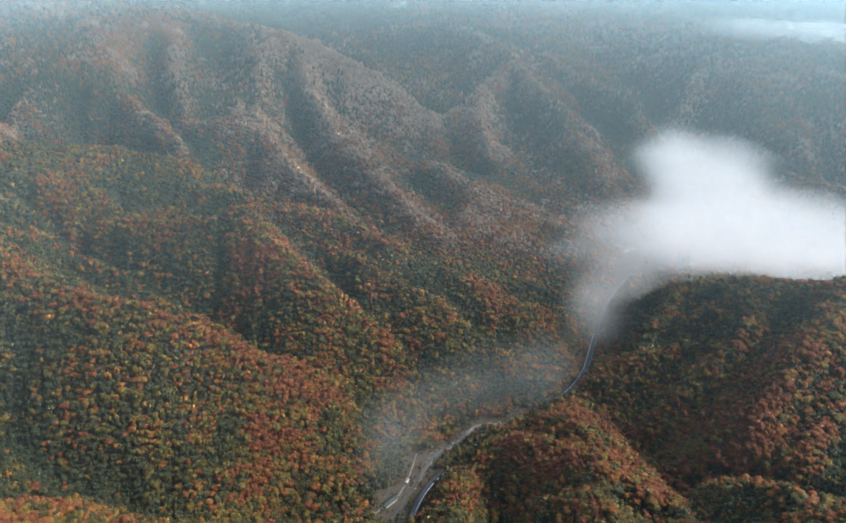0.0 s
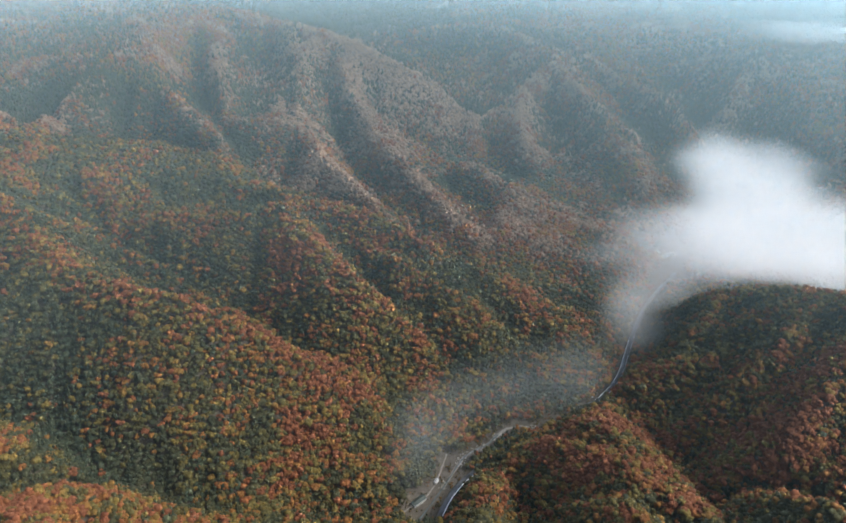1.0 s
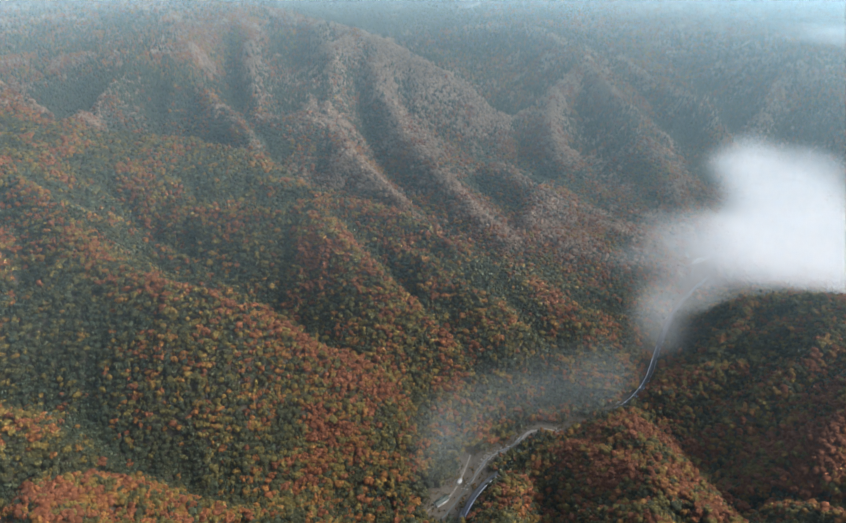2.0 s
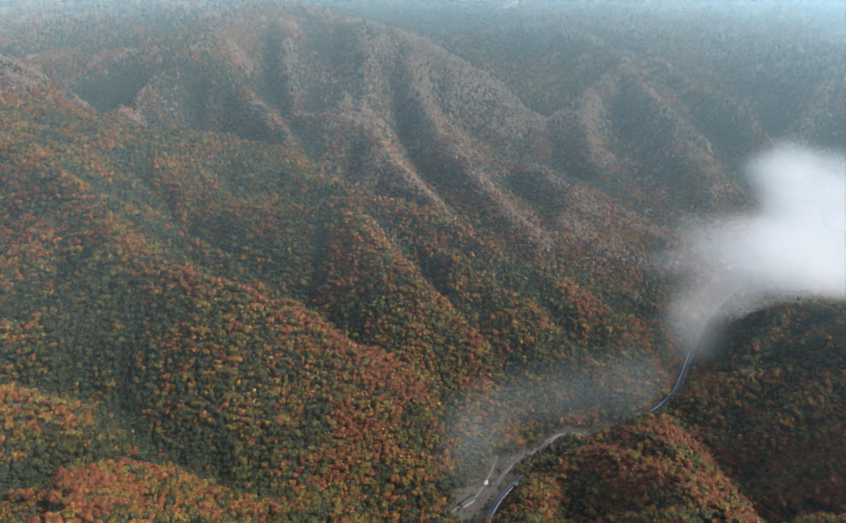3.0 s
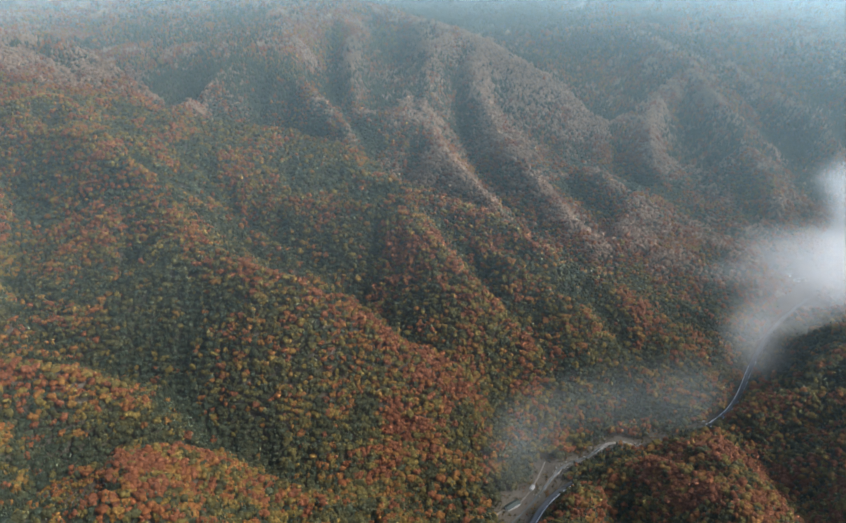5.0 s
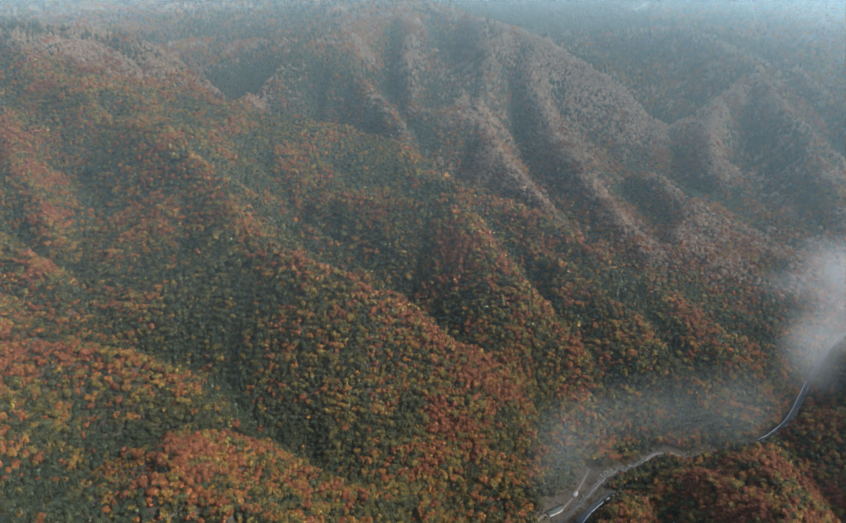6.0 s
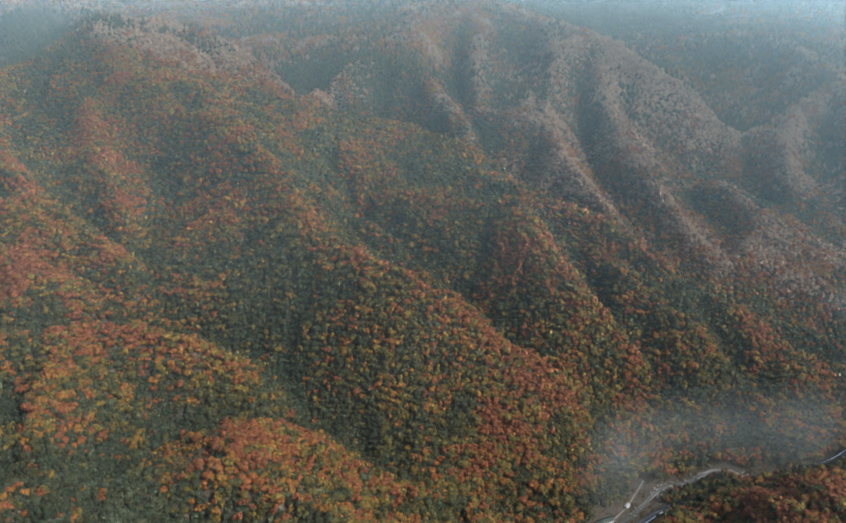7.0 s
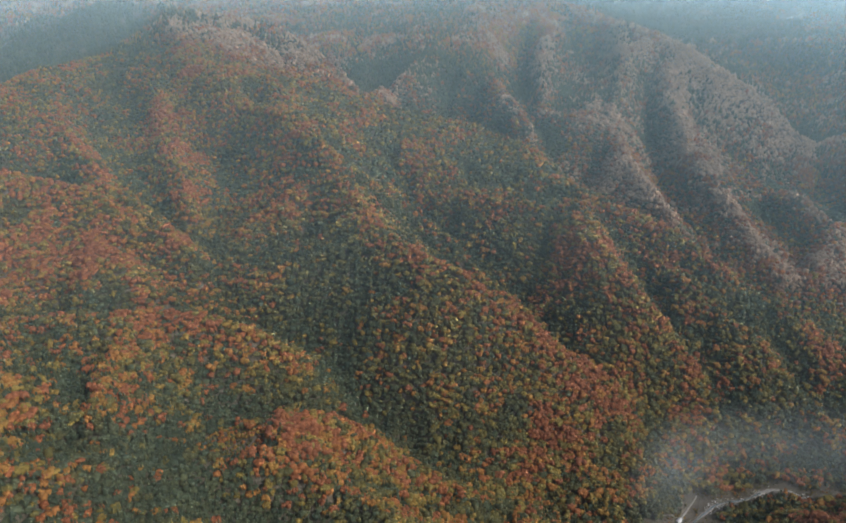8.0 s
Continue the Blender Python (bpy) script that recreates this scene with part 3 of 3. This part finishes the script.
def woods():
    rng = np.random.default_rng(7)
    for name, near, far, spacing, lumps, count, cut, reach in (
            ("fore_woods", 390, 620, 5.2, 6, 16, -0.1, 41), ("near_woods", 620, 850, 5.4, 5, 16, -0.05, 40), ("slope_woods", 850, 1300, 5.8, 3, 18, 0.0, 37),
            ("middle_woods", 1300, 2080, 6.0, 1, 14, 0.0, 34), ("far_woods", 2080, 3000, 6.4, 0, 10, 0.0, 31), ("distant_woods", 3000, 5000, 13.0, 0, 6, 0.0, 31)):
        x, y = scatter(rng, near, far, spacing, reach)
        bend = hollow(x, y)
        red, dark = mood(x, y)
        zone, patch = fractal(x, y, 300, 61, 4), fractal(x, y, 80, 71, 3)
        back = beyond(x, y)
        # more pines in gullies, redder crests; the bend terms also paint in relief shading
        pine = (zone * 0.75 + patch * 0.55 - 0.4 * bend + dark * 0.5 + 0.06 * back + rng.uniform(-0.3, 0.3, len(x))) > 0.77
        tint = 0.36 + 0.6 * (fractal(x, y, 200, 81, 3) - 0.5) + 0.8 * (fractal(x, y, 45, 91, 2) - 0.5) + 0.28 * bend + 0.3 * red + 0.4 * back
        tint = tint + rng.normal(0, 1, len(x)) * (0.22 - 0.1 * back) + 0.3 * (wave(x, y, 14, 95) - 0.5)
        tint = np.clip(tint, 0, 0.72 + 0.22 * back)
        plant(name, rng, x[~pine], y[~pine], crown_shapes(count, lumps, rng, cut=cut), (0.88 if near < 1300 else 0.74 if near < 3000 else 0.5) * spacing, LEAVES, tint[~pine], "mixed autumn woods of orange, russet and olive crowns", "woods")
        plant("pine_" + name, rng, x[pine], y[pine], crown_shapes(count, min(2, lumps), rng, True, -0.1), (0.74 if near < 3000 else 0.45) * spacing, NEEDLES, rng.uniform(0, 1, pine.sum()), "dark green pines among the autumn woods", "pine woods")


woods()


# ---------------------------------------------------------------- haze over the valleys
def haze_veils():
    """Distance haze painted into level sheets, denser away from the drone and towards the misty basin."""
    az = np.radians(np.linspace(-80, 52, 132))
    r = np.concatenate([np.arange(100, 1000, 60), np.arange(1000, 3000, 40), np.arange(3000, 5600, 90)])
    a, d = np.meshgrid(az, r)
    x, y = np.sin(a) * d, np.cos(a) * d
    land = height(x, y)
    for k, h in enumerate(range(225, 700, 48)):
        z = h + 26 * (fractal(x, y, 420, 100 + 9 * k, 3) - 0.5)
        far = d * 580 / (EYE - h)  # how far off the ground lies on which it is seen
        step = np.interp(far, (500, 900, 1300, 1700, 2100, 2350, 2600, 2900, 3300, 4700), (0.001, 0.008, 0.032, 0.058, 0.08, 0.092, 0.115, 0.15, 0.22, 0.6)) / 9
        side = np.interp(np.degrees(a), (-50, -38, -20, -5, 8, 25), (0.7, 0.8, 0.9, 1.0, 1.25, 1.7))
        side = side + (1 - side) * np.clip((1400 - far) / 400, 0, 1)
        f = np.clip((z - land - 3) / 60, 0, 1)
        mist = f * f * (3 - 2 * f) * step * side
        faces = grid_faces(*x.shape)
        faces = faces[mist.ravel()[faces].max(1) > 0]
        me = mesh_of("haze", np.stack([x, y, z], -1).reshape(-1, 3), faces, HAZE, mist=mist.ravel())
        tagged(new("haze", me), "thin blue sheets standing in for distance haze between the mountains", "haze", group="haze over the valleys", kind="stuff")


haze_veils()


# ---------------------------------------------------------------- the valley: road, stream, sheds
def plain(name, colour, rough=0.8, vary=0.25, size=0.6):
    m, n, l, b = material(name, rough)
    k, k2 = noise_node(n, l, 1 / size, 4), noise_node(n, l, 0.12 / size, 3)
    c1 = mix_colour(n, l, "MIX", mapped(n, l, k.outputs[0], 0.3, 0.7), tuple(c * (1 - vary) for c in colour), tuple(min(1, c * (1 + vary)) for c in colour))
    c2 = mix_colour(n, l, "MULTIPLY", mapped(n, l, k2.outputs[0], 0.4, 0.7, 0, 0.5), c1, (0.7, 0.66, 0.6))
    l.new(c2, b.inputs["Base Color"])
    bumped(n, l, b, k.outputs[0], 0.4, 0.1)
    return m


ASPHALT = plain("asphalt", (0.075, 0.08, 0.085), 0.85, 0.2, 1.5)
MARK = plain("road_paint", (0.8, 0.8, 0.78), 0.6, 0.08)
GRAVEL = plain("river_gravel", (0.13, 0.12, 0.11), 0.9, 0.35, 2.5)
WATER = plain("stream_water", (0.06, 0.075, 0.08), 0.15, 0.2, 3.0)
GRASS = plain("dry_grass", (0.1, 0.085, 0.055), 0.95, 0.4, 3.0)
STEEL = plain("galvanised_steel", (0.55, 0.56, 0.57), 0.4, 0.1)
WHITE = plain("white_sheet", (0.22, 0.23, 0.235), 0.5, 0.06)
GREY_ROOF = plain("grey_roof_sheet", (0.13, 0.135, 0.14), 0.6, 0.15)
ROOF = plain("green_roof_sheet", (0.02, 0.034, 0.03), 0.5, 0.2)
WALL = plain("shed_wall", (0.35, 0.34, 0.32), 0.8, 0.15)
STONE = plain("pale_stone", (0.3, 0.29, 0.27), 0.9, 0.3, 0.5)
BARK = plain("bark", (0.11, 0.085, 0.065), 0.95, 0.35, 0.4)
SOIL = plain("field_soil", (0.16, 0.125, 0.09), 0.95, 0.3, 4.0)


def ribbon(name, points, half, lift, mat, deep=2.5, side=0.0, uneven=0.0, bed_half=0.0):
    """A strip along a way, with edges that go down into the ground."""
    p = smooth_way(points)
    d = np.gradient(p, axis=0)
    nrm = np.stack([d[:, 1], -d[:, 0]], 1) / np.linalg.norm(d, axis=1)[:, None]
    bed = np.max([height(*(p + nrm * (o * bed_half if bed_half else side + o * half)).T) for o in (-1, -0.5, 0, 0.5, 1)], axis=0) - 0.15
    bed = np.convolve(np.pad(bed, 2, mode="edge"), np.ones(5) / 5, "valid")
    rows = []
    for k, (o, dz) in enumerate(((-half, -deep), (-half, 0), (-half / 3, 0.04 * half), (half / 3, 0.04 * half), (half, 0), (half, -deep))):
        q = p + nrm * (side + o * (1 + uneven * (2 * wave(p[:, 0] + 50 * k, p[:, 1], 9, 171) - 1)))[:, None]
        rows.append(np.column_stack([q, bed + lift + dz]))
    v = np.stack(rows, 1).reshape(-1, 3)
    return mesh_of(name, v, grid_faces(len(p), 6), mat, smooth=False)


def part(name, bm, mat, parent, label=""):
    me = bpy.data.meshes.new(name)
    bm.to_mesh(me)
    bm.free()
    me.materials.append(mat)
    ob = new(name, me)
    ob.parent = parent
    if label:
        ob["label"] = label
    return ob


def box(w, d, h, at=(0, 0, 0), bevel=0.04):
    bm = bmesh.new()
    bmesh.ops.create_cube(bm, size=1)
    bmesh.ops.scale(bm, vec=(w, d, h), verts=bm.verts)
    if bevel:
        bmesh.ops.bevel(bm, geom=bm.edges[:], offset=bevel, segments=1, affect="EDGES")
    bmesh.ops.translate(bm, vec=at, verts=bm.verts)
    return bm


def gable(w, d, eaves, top, over=0.4, thick=0.15):
    """Two roof slopes with thickness, over a plan w by d."""
    bm = bmesh.new()
    y = d / 2 + over
    drop = (top - eaves) * over / (d / 2)
    prof = [(-y, eaves - drop), (0, top), (y, eaves - drop), (y, eaves - drop + thick), (0, top + thick), (-y, eaves - drop + thick)]
    ends = [[bm.verts.new((sx * (w / 2 + over), py, pz)) for py, pz in prof] for sx in (-1, 1)]
    for i in range(6):
        j = (i + 1) % 6
        bm.faces.new((ends[0][i], ends[0][j], ends[1][j], ends[1][i]))
    for e, order in ((ends[0], (0, 5, 4, 1)), (ends[0], (1, 4, 3, 2)), (ends[1], (0, 1, 4, 5)), (ends[1], (1, 2, 3, 4))):
        bm.faces.new([e[k] for k in order])
    return bm


def shed(x, y, turn, w, d, h, top, roof_mat, label, trim=False):
    e = new("shed")
    e.matrix_basis = pose(x, y, float(height(x, y)) - 0.1, 0, 0, turn)
    part("wall", box(w, d, h, (0, 0, h / 2)), WALL, e)
    part("roof", gable(w, d, h, top), roof_mat, e)
    part("door", box(2.2, 0.12, 2.4, (w * 0.2, -d / 2 - 0.03, 1.2)), STEEL, e, "grey steel sliding door")
    for k in (-0.32, -0.1):
        part("window", box(1.4, 0.1, 1.0, (w * k, -d / 2 - 0.02, 1.7)), WATER, e)
    if trim:
        part("fascia", box(w + 1, 0.9, 0.3, (0, -d / 2 - 0.5, h)), WHITE, e, "white painted eaves board")
        part("gutter_end", box(0.7, 0.7, 0.4, (w / 2 + 0.4, -d / 2 - 0.5, h)), WHITE, e)
    return tagged(e, label, "shed")


def valley():
    tagged(new("road", ribbon("road", ROAD, 4.0, 0.5, ASPHALT)), "grey two-lane asphalt road along the valley floor", "road", kind="structure")
    tagged(new("edge_line", ribbon("edge_line", ROAD[:5], 0.3, 0.56, MARK, 0.04, 3.2, bed_half=4.0)), "white painted line along the road edge", "road marking", kind="structure")
    tagged(new("edge_line", ribbon("edge_line", ROAD[10:15], 0.3, 0.56, MARK, 0.04, -3.2, bed_half=4.0)), "white painted line along the road edge", "road marking", kind="structure")
    tagged(new("track", ribbon("track", TRACK, 1.3, 0.2, GRAVEL)), "pale unpaved farm track beside the stream", "track", kind="structure")
    tagged(new("track", ribbon("track", CLEARING, 6.0, 0.4, GRAVEL, uneven=0.4)), "pale bare earth track in a far valley clearing", "track", kind="structure")
    tagged(new("gravel_bank", ribbon("gravel_bank", STREAM[2:10], 2.6, 0.12, GRAVEL, uneven=0.8)), "pale gravel bank along the stream", "gravel bank", kind="structure")
    tagged(new("water", ribbon("water", STREAM[:7], 1.0, 0.3, WATER, uneven=0.5)), "dark shallow stream between gravel banks", "stream", kind="structure")
    shed(-46, 744, 47, 22, 9, 3.4, 5.6, ROOF, "long dark green roofed shed with white eaves", True)
    shed(-23, 784, 70, 8, 4.5, 2.8, 3.8, WHITE, "small white hut beside the farm track")
    shed(222, 986, 20, 10, 7, 3, 4.6, ROOF, "small dark roofed shed beside the road")
    for x, y, turn in ((440, 1505, 30), (456, 1485, 30), (471, 1497, 20), (313, 1348, 60), (355, 1309, 60), (520, 1456, 10)):
        shed(x, y, turn, 16, 9, 3, 5.4, GREY_ROOF, "pale roofed farm building in the misty basin")


valley()


def scrub_and_stones():
    rng = np.random.default_rng(31)
    x, y = rng.uniform(-95, 240, 9000), rng.uniform(680, 1010, 9000)
    way = np.minimum(np.minimum(off_way(x, y, ROAD), off_way(x, y, STREAM)), off_way(x, y, TRACK))
    free = (off_way(x, y, ROAD) > 6) & (off_way(x, y, TRACK) > 2.6) & (off_way(x, y, STREAM) > 5) & (way < 22) & (fractal(x, y, 16, 181) > 0.42)
    free &= (np.hypot(x + 46, y - 744) > 14) & (np.hypot(x + 23, y - 784) > 7) & (np.hypot(x - 222, y - 986) > 9)
    x, y = x[free], y[free]
    tint = np.clip(0.22 + 0.5 * (fractal(x, y, 30, 191) - 0.3) + rng.normal(0, 0.15, len(x)), 0, 0.95)
    plant("scrub", rng, x, y, crown_shapes(10, 1, rng, cut=-0.3), 1.0, LEAVES, tint, "low brown and olive scrub on the valley floor", "scrub")
    x, y = rng.uniform(-20, 170, 5000), rng.uniform(770, 940, 5000)
    bank = (off_way(x, y, STREAM) < 7) & (off_way(x, y, STREAM) > 1.6) & (fractal(x, y, 20, 193) > 0.5)
    x, y = x[bank], y[bank]
    plant("boulders", rng, x, y, crown_shapes(8, 1, rng, cut=-0.9), 0.55, STONE, np.zeros(len(x)), "pale boulders strewn along the stream bank", "stones")


scrub_and_stones()


def guard_rail(way, side):
    e = new("guard_rail")
    p = smooth_way(way)
    d = np.gradient(p, axis=0)
    nrm = np.stack([d[:, 1], -d[:, 0]], 1) / np.linalg.norm(d, axis=1)[:, None]
    q = p + nrm * side
    z = np.max([height(*(p + nrm * o).T) for o in (-4.6, -2.3, 0, 2.3, 4.6)], axis=0) - 0.15
    z = np.convolve(np.pad(z, 2, mode="edge"), np.ones(5) / 5, "valid") + 0.5
    e.location = (q[0, 0], q[0, 1], z[0])
    rows = [np.column_stack([q + nrm * o - q[0], z - z[0] + h]) for o, h in ((-0.15, 0.35), (-0.15, 0.9), (0.15, 0.9), (0.15, 0.35), (-0.15, 0.35))]
    beam = new("beam", mesh_of("beam", np.stack(rows, 1).reshape(-1, 3), grid_faces(len(p), 5), STEEL, smooth=False))
    beam.parent = e
    post = None
    for k in range(0, len(p), 3):
        if post is None:
            post = part("post", box(0.2, 0.2, 1.0, (0, 0, 0.2), 0.02), STEEL, e)
            o = post
        else:
            o = new("post", post.data)
            o.parent = e
        o.location = (q[k, 0] - q[0, 0], q[k, 1] - q[0, 1], z[k] - z[0])
    return tagged(e, "white steel guard rail along the road edge", "guard rail")


guard_rail(ROAD[:4], 4.2)
guard_rail(ROAD[10:15], 4.2)


# ---------------------------------------------------------------- fog
def fog_bank(name, blobs, heights, cell, strength, label, undulate=7.0, clear=25.0, mat=FOG):
    """Layered sheets of mist over a plan of soft ovals (x, y, half width, half length, density)."""
    x0, x1 = min(b[0] - 1.5 * max(b[2], b[3]) for b in blobs), max(b[0] + 1.5 * max(b[2], b[3]) for b in blobs)
    y0, y1 = min(b[1] - 1.5 * max(b[2], b[3]) for b in blobs), max(b[1] + 1.5 * max(b[2], b[3]) for b in blobs)
    gx, gy = np.meshgrid(np.arange(x0, x1, cell), np.arange(y0, y1, cell))
    land = height(gx, gy)
    V, Fc, D, C, base = [], [], [], [], 0
    for k, hz in enumerate(heights):
        wx, wy = gx + 70 * (fractal(gx, gy, 130, 200 + 7 * k) - 0.5), gy + 70 * (fractal(gx, gy, 130, 300 + 7 * k) - 0.5)
        left = np.ones_like(gx)
        for bx, by, rw, rl, s in blobs:
            a = math.atan2(bx, by)
            u, v = (wx - bx) * math.cos(a) - (wy - by) * math.sin(a), (wx - bx) * math.sin(a) + (wy - by) * math.cos(a)
            r = np.clip(1.35 - np.sqrt((u / rw) ** 2 + (v / rl) ** 2), 0, 1)
            left *= 1 - s * r * r * (3 - 2 * r)
        z = hz + undulate * (fractal(gx, gy, 110, 400 + k) - 0.5)
        f = np.clip((z - land - 2) / clear, 0, 1)
        dens = (1 - left) * f * f * (3 - 2 * f) * strength
        faces = grid_faces(*gx.shape)
        faces = faces[dens.ravel()[faces].max(1) > 0.004]
        V.append(np.stack([gx, gy, z], -1).reshape(-1, 3)), D.append(dens.ravel()), C.append(1 - left.ravel()), Fc.append(faces + base)
        base += gx.size
    V, Fc, D, C = np.concatenate(V), np.concatenate(Fc), np.concatenate(D), np.concatenate(C)
    used = np.unique(Fc)
    back = np.full(len(V), -1)
    back[used] = np.arange(len(used))
    me = mesh_of(name, V[used], back[Fc], mat, mist=D[used], core=C[used])
    return tagged(new(name, me), label, "fog", kind="stuff")


fog_bank("valley_fog", [
    (682, 1974, 90, 264, 0.55), (753, 1920, 161, 212, 0.65), (945, 1961, 134, 157, 0.6), (722, 1701, 159, 211, 1.0), (606, 1467, 177, 221, 1.0), (772, 1441, 185, 251, 1.0),
    (896, 1416, 160, 251, 1.0), (436, 1486, 131, 163, 0.4), (343, 1372, 101, 70, 0.28), (380, 1246, 93, 70, 0.36), (318, 1190, 55, 60, 0.3), (347, 1098, 50, 60, 0.2), (300, 1120, 45, 60, 0.22),
    (890, 1520, 109, 183, 0.7)], (12, 22, 32, 42, 52, 62, 72, 84), 15, 0.33, "white morning fog bank filling the valley basin", 5, 30)
fog_bank("mist_wisp", [(-62, 800, 40, 95, 0.36), (-20, 860, 60, 80, 0.45), (50, 925, 75, 70, 0.45), (150, 990, 95, 80, 0.5), (215, 1030, 60, 60, 0.35)], (18, 30, 42, 54, 68), 10, 0.062, "thin grey mist wisp over the stream", 13, 24, WISP)
fog_bank("far_fog", [(1344, 2895, 230, 130, 0.9), (1500, 2830, 170, 170, 1.0), (1160, 2960, 160, 80, 0.5)], (185, 200, 215, 230), 24, 0.5, "white fog lying in a far valley", 8, 20)


# ---------------------------------------------------------------- trees that stand singly on the fore ridge
def tree_kind(rng, pine, tint):
    e = new("pine_tree" if pine else "broadleaf_tree")
    bm = bmesh.new()
    bmesh.ops.create_cone(bm, cap_ends=True, segments=7, radius1=0.26, radius2=0.08, depth=5.4)
    bmesh.ops.translate(bm, vec=(0, 0, 2.5), verts=bm.verts)
    part("trunk", bm, BARK, e)
    for k in range(4):
        a, r = rng.uniform(0, 6.28), rng.uniform(1.0, 1.7)
        bm = bmesh.new()
        bmesh.ops.create_cone(bm, cap_ends=True, segments=5, radius1=0.1, radius2=0.03, depth=2.2)
        bmesh.ops.transform(bm, matrix=pose(math.cos(a) * r * 0.5, math.sin(a) * r * 0.5, 3.2 + 0.4 * k, 0, 48, math.degrees(a)), verts=bm.verts)
        part("limb", bm, BARK, e)
    V, Fc, T, base = [], [], [], 0
    lumps = [(0, 0, 4.4 + 0.6 * pine, 2.0, 2.0)] if pine else []
    n = 5 if pine else 11
    for k in range(n):
        a = rng.uniform(0, 6.28)
        if pine:
            z = 3.0 + 1.0 * k
            r = 1.2 * (1 - k / n)
            lumps.append((math.cos(a) * r * 0.5, math.sin(a) * r * 0.5, z, 1.9 - 0.28 * k, 0.9))
        else:
            r = 1.6 * math.sqrt(rng.uniform(0, 1))
            lumps.append((math.cos(a) * r, math.sin(a) * r, 4.2 + rng.uniform(-0.6, 1.1) - 0.35 * r, rng.uniform(0.8, 1.5), rng.uniform(0.7, 1.2)))
    for lx, ly, lz, lr, lh in lumps:
        (sv, sf), = crown_shapes(1, 1, rng, cut=-2)
        V.append(sv * (lr, lr, lh) + (lx, ly, lz)), Fc.append(sf + base), T.append(np.full(len(sv), np.clip(tint + rng.normal(0, 0.05), 0, 1)))
        base += len(sv)
    c = new("crown", mesh_of("crown", np.concatenate(V), np.concatenate(Fc), NEEDLES if pine else LEAVES, tint=np.concatenate(T)))
    c.parent = e
    names = ("dark green", "olive green", "yellow-green", "golden yellow", "orange", "rust red", "brown")
    if pine:
        return tagged(e, "dark green pine on the fore ridge", "tree", "trees on the fore ridge")
    return tagged(e, names[int(round(tint * 6))] + " broad-leaved tree on the fore ridge", "tree", "trees on the fore ridge")


def single_trees():
    rng = np.random.default_rng(23)
    tints = (0.1, 0.25, 0.4, 0.5, 0.6, 0.66, 0.72, 0.8, 0.9)
    kinds = [tree_kind(rng, False, t) for t in tints] + [tree_kind(rng, True, 0.4), tree_kind(rng, True, 0.7)]
    first = [True] * len(kinds)
    for gx in np.arange(STAND[0] + 2, STAND[1], 4.7):
        for gy in np.arange(STAND[2] + 2, STAND[3], 4.7):
            x, y = gx + rng.uniform(-1.8, 1.8), gy + rng.uniform(-1.8, 1.8)
            t = 0.55 + 1.2 * (float(fractal(x, y, 60, 91, 2)) - 0.5) + rng.normal(0, 0.18)
            k = int(np.clip(round(t * 8), 0, 8)) if rng.uniform() > 0.16 else int(rng.integers(9, 11))
            m = pose(x, y, float(height(x, y)) - 0.3, 0, 0, rng.uniform(0, 360))
            s = rng.uniform(0.8, 1.2)
            if first[k]:
                kinds[k].scale = (s, s, s)
                kinds[k].matrix_basis = m @ Matrix.Diagonal((s, s, s, 1))
                first[k] = False
            else:
                copy_thing(kinds[k], m)


single_trees()
